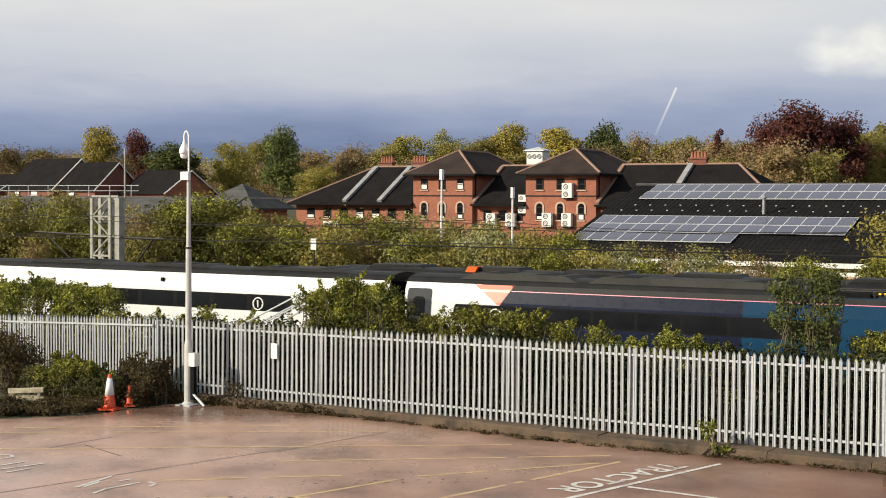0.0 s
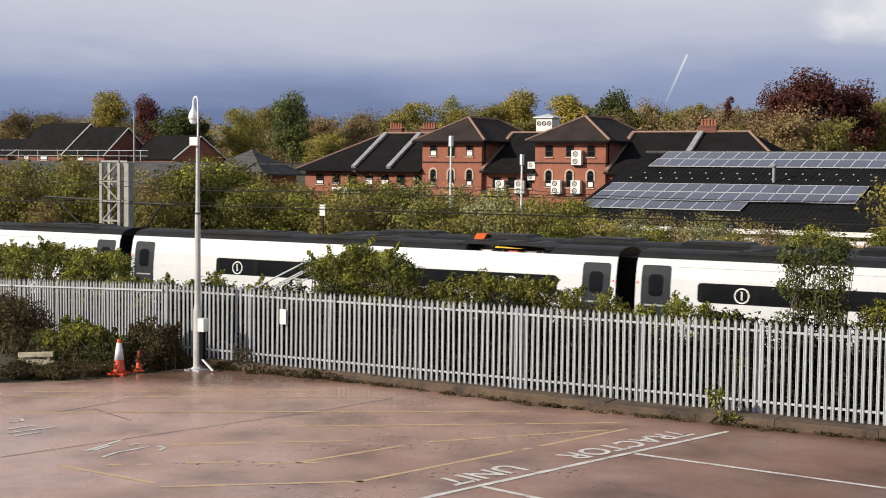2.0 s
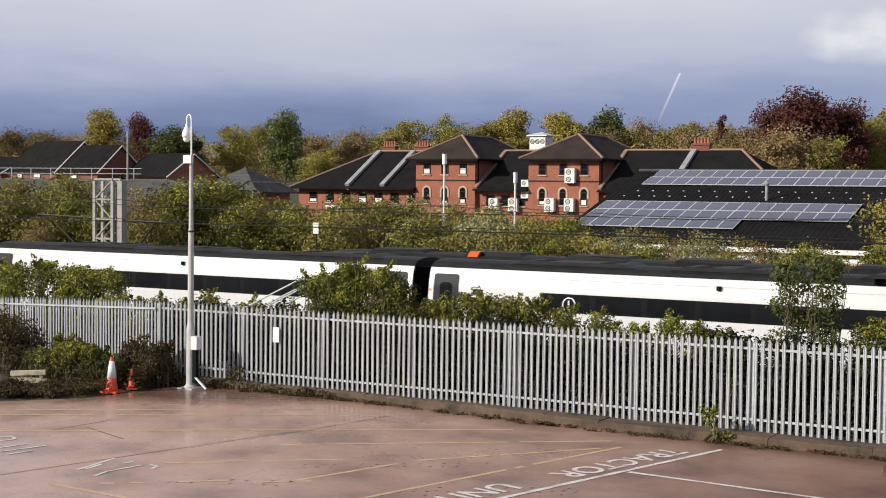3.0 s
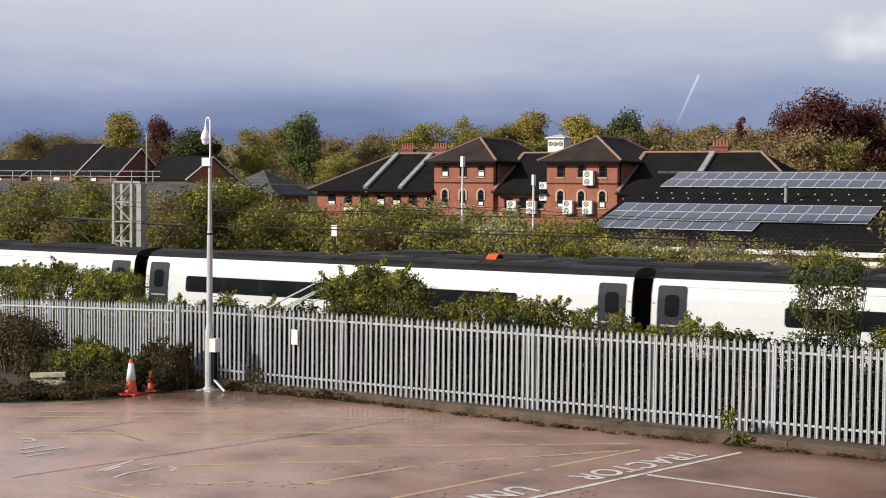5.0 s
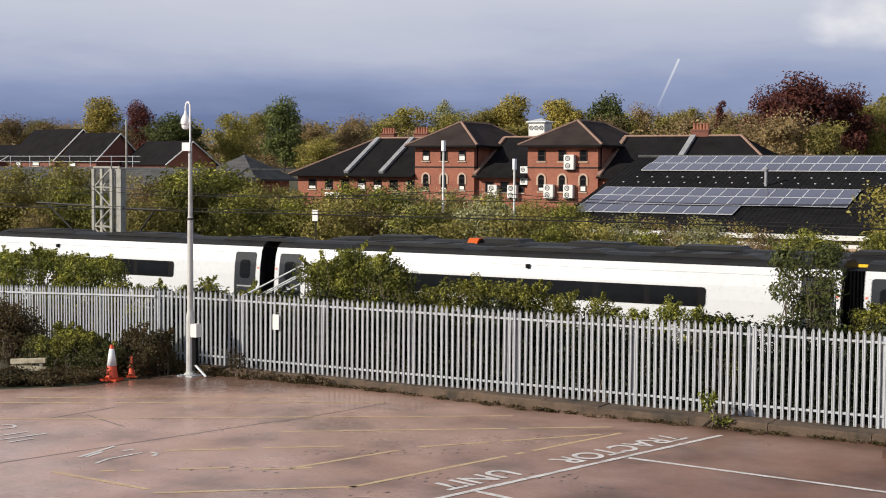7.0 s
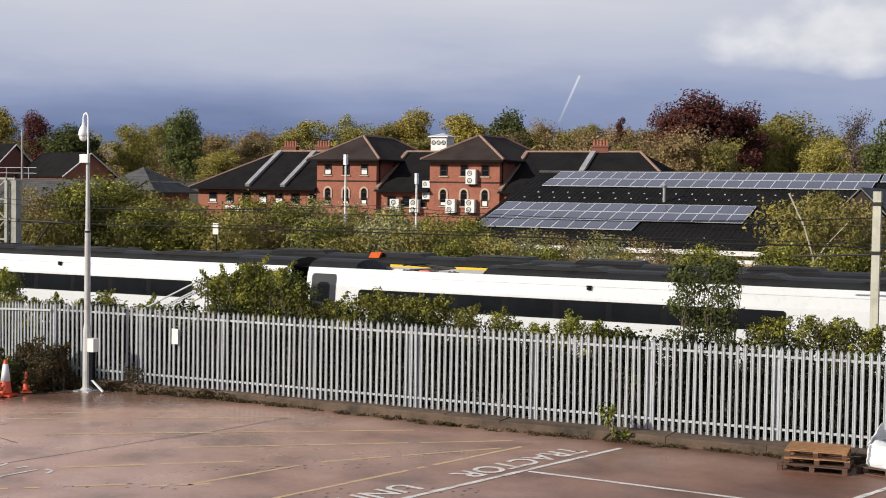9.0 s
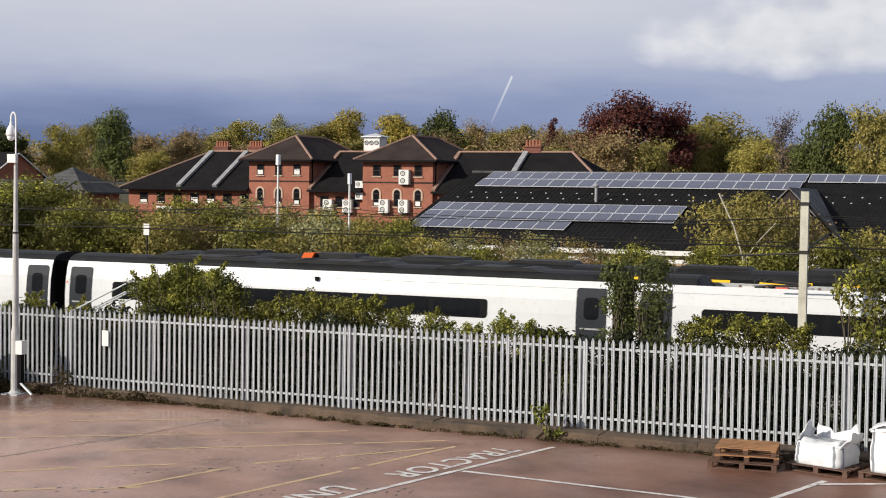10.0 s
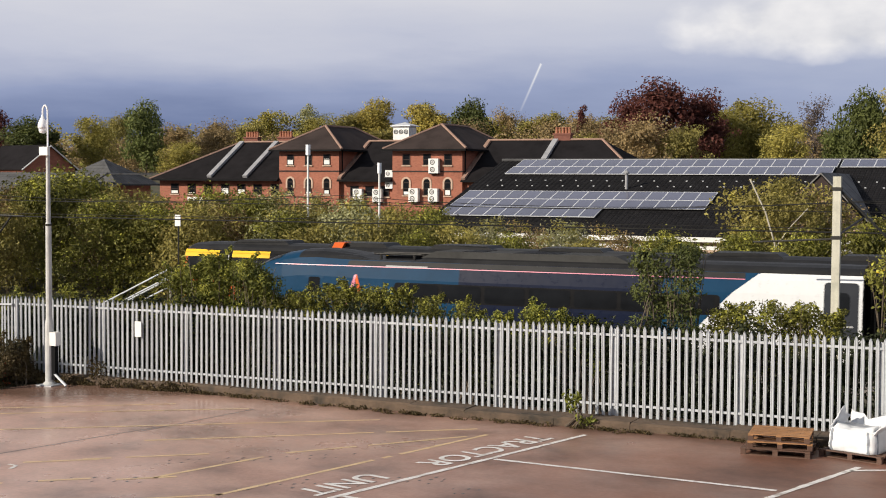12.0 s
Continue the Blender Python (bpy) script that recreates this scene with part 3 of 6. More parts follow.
def make_markings():
    yl = "worn yellow parking line on wet tarmac"
    for a, b in [((-25.08, 22.85), (-17.32, 27.95)), ((-23.4, 21.32), (-13.88, 27.95)), ((-17.29, 23.43), (-11.66, 27.7)), ((-11.14, 27.4), (-13.2, 19.75)),
                 ((-13.1, 19.97), (-15.73, 17.74)), ((-14.01, 23.58), (-11.52, 26.77)), ((-14.97, 20.55), (-14.11, 23.31)), ((-25.2, 23.6), (-19.47, 27.65)),
                 ((-14.65, 20.81), (-15.69, 19.97)), ((-18.41, 18.07), (-15.73, 17.89)), ((-17.18, 21.34), (-15.11, 23.01)), ((-17.72, 18.56), (-17.08, 19.03)), ((-18.0, 20.61), (-16.89, 21.48)), ((-16.64, 19.44), (-15.94, 20.02))]:
        line("parking_line", a, b, 0.1, "yellow_line", yl)
    wl = "white painted bay line on wet tarmac"
    for a, b in [((-11.9, 18.3), (-9.32, 28.04)), ((-10.07, 24.78), (-4.6, 24.37)), ((-11.19, 20.72), (-9.2, 20.3)), ((-4.9, 22.8), (-3.58, 27.08)), ((-3.68, 26.69), (-2.2, 27.5))]:
        line("bay_line", a, b, 0.12, "white_line", wl, 0.008)
    for a, b in [((-22.74, 20.86), (-22.51, 21.01)), ((-22.51, 21.01), (-22.28, 20.84)), ((-22.28, 20.84), (-22.39, 20.53)), ((-21.48, 19.7), (-21.21, 20.7)), ((-21.81, 20.0), (-21.68, 20.61)), ((-21.14, 19.57), (-21.03, 20.14)), ((-18.91, 19.23), (-19.1, 20.43)), ((-18.82, 19.35), (-18.91, 19.88)), ((-18.24, 18.99), (-18.34, 19.42)), ((-18.34, 19.42), (-18.24, 20.05)), ((-18.64, 20.12), (-18.57, 20.37)), ((-18.24, 20.05), (-18.2, 20.21)), ((-18.11, 20.34), (-17.88, 20.3)), ((-17.88, 20.3), (-17.8, 20.03))]:
        line("lettering_stroke", a, b, 0.075, "white_line", "worn white lettering stroke on wet tarmac", 0.008)


make_markings()
for p, q in (((-19.80, 17.98), (-18.01, 24.82)), ((-22.50, 21.94), (-22.32, 23.85)), ((-22.15, 22.78), (-20.45, 22.14)), ((-18.02, 24.22), (-17.39, 27.80))):
    tagged(line("tar_seam", p, q, 0.05, "tar", "dark tar seam in the tarmac", 0.002), group="tar seams")


def lettering(text, size, m, mat, name, label, extrude=0.0, parent=None):
    cu = bpy.data.curves.new(name, "FONT")
    cu.body, cu.size, cu.extrude, cu.offset = text, size, extrude, size * 0.018
    cu.align_x = "LEFT"
    ob = bpy.data.objects.new(name, cu)
    me = bpy.data.meshes.new_from_object(ob)
    bpy.data.objects.remove(ob)
    me.materials.clear()
    me.materials.append(mat)
    out = new(name, me)
    out.matrix_basis = m
    if parent:
        out.parent = parent
    else:
        tagged(out, label, "road marking", kind="structure")
    return out


# reads towards the camera, beside the long white line
for word, (x, y), size in (("TRACTOR", (-10.33, 27.5), 0.83), ("UNIT", (-11.66, 22.55), 0.83)):
    lettering(word, size, pose(x, y, 0.009, 0, 0, -104.5), MAT["white_line"], "painted_word", "white capital letters painted on wet tarmac")


# ---- palisade fence ----
def pale_mesh(h):
    w = [(-0.039, 0.0), (-0.022, -0.014), (-0.009, -0.002), (0.009, -0.002), (0.022, -0.014), (0.039, 0.0)]
    back = [(x, y + 0.006) for x, y in reversed(w)]
    loop = w + back
    sh = Shape()
    n = len(loop)
    zs = [(0, 1.0), (h - 0.10, 1.0), (h - 0.04, 0.62), (h, 0.08)]
    for z, k in zs:
        sh.v += [(x * k, y, z) for x, y in loop]
    for j in range(3):
        sh.f += [(j * n + i, j * n + (i + 1) % n, (j + 1) * n + (i + 1) % n, (j + 1) * n + i) for i in range(n)]
    sh.f += [tuple(range(3 * n, 4 * n))]
    sh.s = [0] * len(sh.f)
    return sh.mesh("pale", MAT["steel"])


def palisade(name, label, posts, pitch=0.155, z0=0.17, h=2.04):
    """posts: x, y, ground lift at each post; rails and pales run between them."""
    ob = thing(name, label, "fence")
    pale = pale_mesh(h)
    rng = np.random.default_rng(11)
    for (xa, ya, za), (xb, yb, zb) in zip(posts, posts[1:]):
        a, b = Vector((xa, ya, za)), Vector((xb, yb, zb))
        d = b - a
        ang = math.degrees(math.atan2(d.y, d.x))
        n = max(2, round(d.xy.length / pitch))
        for zr in (0.24, 1.79):
            sh = Shape()
            u = Vector((-d.y, d.x, 0)).normalized()
            p, q = a + Vector((0, 0, z0 + zr)) + u * 0.03, b + Vector((0, 0, z0 + zr)) + u * 0.03
            sh.add([p - u * 0.02, p + u * 0.02, p + u * 0.02 + Vector((0, 0, 0.05)), p - u * 0.02 + Vector((0, 0, 0.05)),
                    q - u * 0.02, q + u * 0.02, q + u * 0.02 + Vector((0, 0, 0.05)), q - u * 0.02 + Vector((0, 0, 0.05))],
                   [(0, 1, 2, 3), (7, 6, 5, 4), (0, 4, 5, 1), (1, 5, 6, 2), (2, 6, 7, 3), (3, 7, 4, 0)])
            part("rail", sh, MAT["steel"], ob)
        for i in range(n):
            p = a.lerp(b, (i + 0.5) / n)
            o = part("pale", pale, None, ob)
            o.matrix_basis = pose(p.x, p.y, p.z + z0 + rng.normal() * 0.006, rng.normal() * 0.35, rng.normal() * 0.25, ang)
    for x, y, z in posts:
        sh = Shape().box(-0.04, 0.05, -0.1, 0.04, 0.058, h - 0.1).box(-0.004, 0.058, -0.1, 0.004, 0.13, h - 0.1).box(-0.04, 0.13, -0.1, 0.04, 0.138, h - 0.1)
        part("post", sh, MAT["steel"], ob, m=pose(x, y, z + z0))
    return ob


MAIN_POSTS = [-26.1, -23.2, -20.6, -17.85, -15.18, -14.92, -11.95, -9.2, -6.4, -3.5, -0.7, 2.1, 4.9]
palisade("palisade_fence", "galvanised steel palisade fence with pointed pales on a concrete kerb", [(x, 29.6, 0.0) for x in MAIN_POSTS])
palisade("palisade_fence", "galvanised steel palisade fence return dropping away behind brambles",
         [(-26.15 - 2.8 * i, 29.62 + 0.69 * i, -0.02 - 0.14 * i) for i in range(5)])


# ---- trains ----
RAIL_Z = -0.9
PROFILE = [(0.0, 3.58), (0.45, 3.56), (0.8, 3.49), (1.0, 3.39), (1.1, 3.27), (1.2, 3.05), (1.29, 2.6), (1.345, 2.1), (1.365, 1.7), (1.36, 1.2), (1.31, 0.7), (1.2, 0.38)]
SIDE_Z = [p[1] for p in reversed(PROFILE)]
SIDE_Y = [p[0] for p in reversed(PROFILE)]


def side_y(z):
    return float(np.interp(z, SIDE_Z, SIDE_Y))


def loft(stations, lo, hi, slots=None):
    """Skin of the coach between stations (x, width, top height, cap height) for the profile rows lo to hi, both sides."""
    half = PROFILE[lo:hi]
    ring = [(-y, z) for y, z in reversed(half)] + [(y, z) for y, z in half]
    if lo == 0:
        ring = [(-y, z) for y, z in reversed(half)] + [(y, z) for y, z in half[1:]]
    sh = Shape()
    for x, w, top, cap in stations:
        sh.v += [(x, y * w, min(cap, 0.38 + (z - 0.38) * (top - 0.38) / 3.2)) for y, z in ring]
    n = len(ring)
    skip = len(half) - 1 if lo else -1
    for j in range(len(stations) - 1):
        for i in range(n - 1):
            if i == skip:
                continue
            sh.f.append((j * n + i, j * n + i + 1, (j + 1) * n + i + 1, (j + 1) * n + i))
            sh.s.append(slots[j] if slots else 0)
    return sh


def side_patch(rows, off, sides=(-1,), width=lambda x: 1.0):
    """A thin skin on the coach side: rows of height, x from, x to, bottom to top."""
    fine = [rows[0]]
    for (z0, a0, b0), (z1, a1, b1) in zip(rows, rows[1:]):
        n = max(1, math.ceil((z1 - z0) / 0.1))
        fine += [(z0 + (z1 - z0) * i / n, a0 + (a1 - a0) * i / n, b0 + (b1 - b0) * i / n) for i in range(1, n + 1)]
    rows = fine
    sh = Shape()
    for s in sides:
        n0 = len(sh.v)
        for z, a, b in rows:
            y = side_y(z)
            sh.v += [(a, s * (y * width(a) + off), z), (b, s * (y * width(b) + off), z)]
        for k in range(len(rows) - 1):
            i = n0 + 2 * k
            sh.f.append((i, i + 1, i + 3, i + 2))
            sh.s.append(0)
        m = len(rows) - 1
        # a rim so that the skin has thickness
        n1 = len(sh.v)
        for z, a, b in rows:
            y = side_y(z)
            sh.v += [(a, s * (y * width(a) - 0.01), z), (b, s * (y * width(b) - 0.01), z)]
        for k in range(m):
            i, j = n0 + 2 * k, n1 + 2 * k
            sh.f += [(i, i + 2, j + 2, j), (i + 1, j + 1, j + 3, i + 3)]
            sh.s += [0, 0]
        sh.f += [(n0, j0 := n1, n1 + 1, n0 + 1), (n0 + 2 * m, n0 + 2 * m + 1, n1 + 2 * m + 1, n1 + 2 * m)]
        sh.s += [0, 0]
    return sh


def round_rows(x0, x1, z0, z1, r, n=5):
    rows = []
    for i in range(n + 1):
        a = math.pi / 2 * i / n
        d = r * (1 - math.sin(a))
        rows.append((z0 + r * (1 - math.cos(a)), x0 + d, x1 - d))
    top = [(z1 - (z - z0), a, b) for z, a, b in reversed(rows)]
    mid = (z0 + z1) / 2
    return rows + [(mid, x0, x1)] + top


def straight_rows(x0, x1, z0, z1, step=0.2):
    n = max(1, int((z1 - z0) / step))
    return [(z0 + (z1 - z0) * i / n, x0, x1) for i in range(n + 1)]


def ring_shape(cx, z, r, w, off, n=28):
    sh = Shape()
    for k in (r, r - w):
        for i in range(n):
            a = 2 * math.pi * i / n
            zz = z + k * math.sin(a)
            sh.v.append((cx + k * math.cos(a), -(side_y(zz) + off), zz))
    sh.f = [(i, (i + 1) % n, n + (i + 1) % n, n + i) for i in range(n)]
    sh.s = [0] * n
    return sh


def first_class_mark(ob, x):
    part("emblem_ring", ring_shape(x, 2.12, 0.27, 0.045, 0.022), MAT["white"], ob, "white ring round the class numeral", fix=False)
    lettering("1", 0.42, pose(x - 0.1, -(side_y(2.0) + 0.024), 1.98, 92, 0, 0), MAT["white"], "numeral", "", parent=ob)


def bogie(ob, x):
    sh = Shape()
    for s in (-1, 1):
        sh.box(x - 1.8, s * 1.0 - 0.08, 0.35, x + 1.8, s * 1.0 + 0.08, 0.6)
        sh.box(x - 0.5, s * 1.0 - 0.12, 0.25, x + 0.5, s * 1.0 + 0.12, 0.75)
    part("bogie_frame", sh, MAT["dark_metal"], ob)
    for dx in (-1.35, 1.35):
        sh = Shape()
        sh.tube((x + dx, -0.78, 0.42), (x + dx, 0.78, 0.42), 0.07)
        for s in (-0.72, 0.72):
            sh.tube((x + dx, s - 0.06, 0.42), (x + dx, s + 0.06, 0.42), 0.42, n=24)
        part("wheelset", sh, MAT["dark_metal"], ob)


def coach_door(ob, x0, x1):
    xm = (x0 + x1) / 2
    for s in (-1, 1):
        d = part("door", side_patch(round_rows(x0, x1, 0.95, 3.04, 0.12), 0.012, (s,)), MAT["door_grey"], ob, "dark grey plug door")
        part("pane", side_patch(round_rows(xm - 0.27, xm + 0.27, 1.95, 2.72, 0.16), 0.02, (s,)), MAT["glass"], d)
        part("step_plate", side_patch(straight_rows(x0 + 0.15, x1 - 0.15, 1.6, 1.66), 0.022, (s,)), MAT["seam"], d)


def roof_gear(ob, x0, seed):
    rng = np.random.default_rng(seed)
    for k in range(3):
        a = x0 + 3.4 + k * 6.4 + rng.random() * 1.2
        b = a + 3.6 + rng.random() * 1.5
        out = [(a, 3.5), (a + 0.5, 3.64), (b - 0.5, 3.64), (b, 3.5)]
        pod = part("roof_pod", Shape().prism(out, lambda u, v, s: (u, -0.82 + 1.64 * s, v)), MAT["train_roof"], ob, "low dark equipment fairing")
        for g in (a + 0.9, b - 1.5):
            part("grille", Shape().box(g, -0.72, 3.55, g + 0.55, 0.72, 3.652), MAT["black"], pod)


def pantograph(ob, x, side):
    sh = Shape()
    sh.box(x - 0.9, -0.55, 3.14, x + 0.9, 0.55, 3.2)
    for y in (-0.4, 0.4):
        sh.tube((x - 1.1 * side, y, 3.22), (x + 0.9 * side, y * 0.6, 3.36), 0.035)
        sh.tube((x + 0.9 * side, y * 0.6, 3.36), (x - 0.8 * side, y * 0.9, 3.46), 0.03)
    sh.tube((x - 0.8 * side, -0.8, 3.47), (x - 0.8 * side, 0.8, 3.47), 0.04)
    sh.tube((x - 0.5 * side, -0.8, 3.47), (x - 0.5 * side, 0.8, 3.47), 0.04)
    part("pantograph", sh, MAT["dark_metal"], ob, "folded pantograph in its roof well")
    for dx in (-1.3, -0.4, 0.6, 1.3):
        s2 = Shape().lathe([(0.05, 3.1), (0.09, 3.14), (0.05, 3.18), (0.09, 3.22), (0.05, 3.26), (0.05, 3.32)], 10, at=(x + dx, -0.7, 0))
        part("insulator", s2, MAT["insulator"], ob)
    for dx, mat in ((-1.0, "white"), (0.1, "salmon"), (0.9, "seam")):
        part("switch_box", Shape().box(x + dx - 0.2, -0.85, 3.12, x + dx + 0.2, -0.6, 3.3), MAT[mat], ob)


def gangway(ob, x):
    out = [(x - 0.42 + 0.06 * i, 1.04 if i % 2 else 0.92) for i in range(15)]
    out += [(u, -v) for u, v in reversed(out)]
    sh = Shape().prism(out, lambda u, v, k: (u, v, 0.8 + 2.46 * k))
    part("gangway_bellows", sh, MAT["black"], ob, "black concertina gangway")


def coach_body(ob, stations, slots, mats, well=None):
    roof_st = []
    for x, w, top in stations:
        roof_st.append((x, w, top, 9.0))
    part("body", loft([(x, w, t, 9) for x, w, t in stations], 4, len(PROFILE), slots), mats, ob, smooth=False)
    if well:
        a, b = well
        xs = sorted(set([s[0] for s in stations] + [a - 0.25, a, b, b + 0.25]))
        roof_st = [(x, 1.0, 3.58, 3.12 if a <= x <= b else 9.0) for x in xs]
    part("roof", loft(roof_st, 0, 5), MAT["train_roof"], ob, "sooty black coach roof")


def middle_coach(seed, first=(), well=None, band_x=(2.7, 18.9), group="coaches"):
    """A coach of 23.9 m; its rear coupling plane is x = 0, its front x = 23.9."""
    ob = thing("coach", "white express coach with black window band and dark doors", "train coach", group=group)
    coach_body(ob, [(0.38, 1, 3.58), (8, 1, 3.58), (16, 1, 3.58), (23.52, 1, 3.58)], [0, 0, 0], [MAT["train_white"]], well)
    for x in (0.38, 23.52):
        end = [(y, z) for y, z in PROFILE] + [(-y, z) for y, z in reversed(PROFILE[1:])]
        s = 0.012 if x > 12 else -0.012
        part("end_wall", Shape().prism(end, lambda u, v, k: (x - s * k, u * 0.995, v * 0.998)), MAT["train_roof"], ob)
    band = part("window_band", side_patch(round_rows(*band_x, 1.82, 2.5, 0.13), 0.01, (-1, 1)), MAT["black"], ob, "black glazed window band")
    for i in range(8):
        a = band_x[0] + 0.2 + i * 1.99
        part("pane", side_patch(round_rows(a, a + 1.75, 1.87, 2.45, 0.09), 0.018), MAT["glass"], band)
    for a, b in ((0.6, 1.7), (22.2, 23.3)):
        coach_door(ob, a, b)
    part("seam", side_patch(straight_rows(0.5, 23.4, 3.0, 3.012), 0.006), MAT["seam"], ob)
    part("side_camera", Shape().box(11.9, -1.31, 2.89, 12.04, -1.18, 3.04), MAT["black"], ob, "small black camera housing")
    for a, z in ((0.42, 2.3), (23.38, 2.3)):
        mk = part("end_marker", side_patch(straight_rows(a - 0.02, a + 0.1, z, z + 0.22), 0.012), MAT["white"], ob)
        part("red_label", side_patch(straight_rows(a, a + 0.08, z + 0.06, z + 0.15), 0.016), MAT["salmon"], mk)
    for x in first:
        first_class_mark(ob, x)
    gangway(ob, 0.0)
    bogie(ob, 3.4), bogie(ob, 20.5)
    if well:
        pantograph(ob, (well[0] + well[1]) / 2, 1)
    roof_gear(ob, 0 if not well or well[0] > 12 else 4.5, seed)
    return ob


def end_coach(front):
    """A driving coach; x runs from the inner coupling plane to the nose, turned round for the rear one."""
    ob = thing("driving_coach", "navy and teal driving coach with white inner end and rounded nose", "train coach", group="coaches")
    st = [(0.38, 1, 3.58), (3.7, 1, 3.58)] + ([(9, 1, 3.58), (13.9, 1, 3.58)] if front else [(7.0, 1, 3.58), (11, 1, 3.58), (14.6, 1, 3.58)]) + [
        (19.2, 1, 3.6), (20.6, 1, 3.66), (21.4, 0.99, 3.62), (22.1, 0.97, 3.5), (22.8, 0.92, 3.29), (23.45, 0.84, 2.98),
        (24.0, 0.68, 2.5), (24.4, 0.46, 1.9), (24.6, 0.2, 1.5)]
    slots = [0, 1, 1] + [2] * 9 if front else [0, 2, 1, 1] + [2] * 9
    part("body", loft([(x, w, t, 9) for x, w, t in st], 4, len(PROFILE), slots), [MAT["train_white"], MAT["train_navy"], MAT["train_teal"]], ob, smooth=False)
    k = [i for i, s in enumerate(st) if s[0] == 21.4][0]
    low = [(0.38, 1, 3.58, 9), (16.1, 1, 3.58, 9), (16.4, 1, 3.58, 3.3), (18.4, 1, 3.58, 3.3), (18.9, 1, 3.58, 3.44), (19.9, 1, 3.62, 9), (20.6, 1, 3.66, 9), (21.4, 0.99, 3.62, 9)]
    part("roof", loft(low, 0, 5), MAT["train_roof"], ob, "sooty black coach roof")
    part("nose", loft([(x, w, t, 9) for x, w, t in st[k:]], 0, 5), MAT["train_teal"], ob, "rounded teal nose", smooth=True)
    sides = (-1, 1)
    wid = lambda x: float(np.interp(x, [s[0] for s in st], [s[1] for s in st]))
    if front:
        for s in sides:
            part("white_flash", side_patch([(0.4, 3.7, 4.6), (1.7, 3.7, 4.6), (2.5, 3.7, 4.55), (3.26, 3.7, 3.72)], 0.004, (s,)), MAT["train_white"], ob)
        for s in sides:
            part("salmon_flash", side_patch([(2.52, 4.45, 4.56), (2.75, 4.15, 4.72), (3.0, 3.8, 4.9), (3.26, 3.4, 5.1)], 0.008, (s,)), MAT["salmon"], ob, "salmon-red triangle")
    else:
        for s in sides:
            part("white_flash", side_patch([(0.4, 3.7, 6.6), (1.2, 3.7, 5.9), (2.0, 3.7, 5.2), (2.6, 3.7, 4.6), (3.25, 3.7, 3.75)], 0.004, (s,)), MAT["train_white"], ob)
    for x0, x1 in ((5.0 if front else 4.2, 18.9), (18.9, 20.6), (20.6, 21.4), (21.4, 22.4)):
        part("stripe", side_patch(straight_rows(x0, x1, 3.04, 3.07, 0.03), 0.02, sides, wid), MAT["pink"], ob, "thin pink waist stripe")
    part("eaves_panel", side_patch(straight_rows(5.0 if front else 4.2, 20.6, 3.08, 3.262), 0.008, sides), MAT["train_roof"], ob, "sooty panel above the stripe")
    band = part("window_band", side_patch(round_rows(2.6 if front else 5.0, 17.2, 1.82, 2.5, 0.13), 0.012, sides), MAT["black"], ob, "black glazed window band")
    for i in range(7):
        a = (3.3 if front else 5.2) + i * 1.7
        for s in sides:
            part("pane", side_patch(round_rows(a, a + 1.55, 1.87, 2.45, 0.09), 0.02, (s,)), MAT["glass"], band)
    coach_door(ob, 0.5, 1.6)
    d = part("cab_door", side_patch(round_rows(20.2, 21.0, 0.95, 2.95, 0.1), 0.01, sides, wid), MAT["train_teal"], ob)
    part("pane", side_patch(round_rows(20.35, 20.85, 1.95, 2.6, 0.08), 0.018, sides, wid), MAT["glass"], d)
    part("windscreen", loft([(22.3, 0.955, 3.44, 9), (22.8, 0.92, 3.29, 9), (23.35, 0.855, 3.03, 9)], 0, 4), MAT["glass"], ob, "raked dark windscreen", m=pose(0, 0, 0.02))
    for s in (-1, 1):
        part("headlight", Shape().lathe([(0.14, 0), (0.13, 0.04), (0.02, 0.06)], 14), MAT["lamp_white"], ob, m=pose(24.05, s * 0.7, 1.5, 0, 75, s * 20))
    if not front:
        for s in sides:
            part("logo_shape", side_patch([(1.55, 18.42, 18.6), (2.2, 18.6, 18.76), (2.74, 18.78, 18.86)], 0.014, (s,)), MAT["orange"], ob, "orange wedge emblem stroke")
            part("logo_shape", side_patch([(1.55, 19.04, 19.22), (2.2, 18.9, 19.06), (2.74, 18.8, 18.88)], 0.0145, (s,)), MAT["pink"], ob, "pink wedge emblem stroke")
        part("nameplate", side_patch(straight_rows(15.9, 17.6, 3.06, 3.12, 0.05), 0.024, sides), MAT["seam"], ob, "pale strip on the waist line")
    else:
        part("emblem_ring", ring_shape(4.4, 2.12, 0.27, 0.045, 0.022), MAT["white"], ob, "white ring round the class numeral", fix=False)
        lettering("1", 0.42, pose(4.3, -(side_y(2.0) + 0.024), 1.98, 92, 0, 0), MAT["white"], "numeral", "", parent=ob)
    end = [(y, z) for y, z in PROFILE] + [(-y, z) for y, z in reversed(PROFILE[1:])]
    part("end_wall", Shape().prism(end, lambda u, v, k: (0.38 - 0.012 * k, u * 0.995, v * 0.998)), MAT["train_roof"], ob)
    bogie(ob, 3.4), bogie(ob, 20.5)
    if front:
        gangway(ob, 0.0)
    for y in (-0.8, -0.45, 0.4):
        part("busbar", Shape().tube((16.5, y, 3.5), (18.5, y, 3.5), 0.035).tube((16.8, y, 3.28), (16.8, y, 3.5), 0.05).tube((18.2, y, 3.28), (18.2, y, 3.5), 0.05), MAT["dark_metal"], ob, "roof busbar on stub insulators")
    part("switch_box", Shape().box(16.9, -0.95, 3.3, 18.1, 0.2, 3.43), MAT["black"], ob)
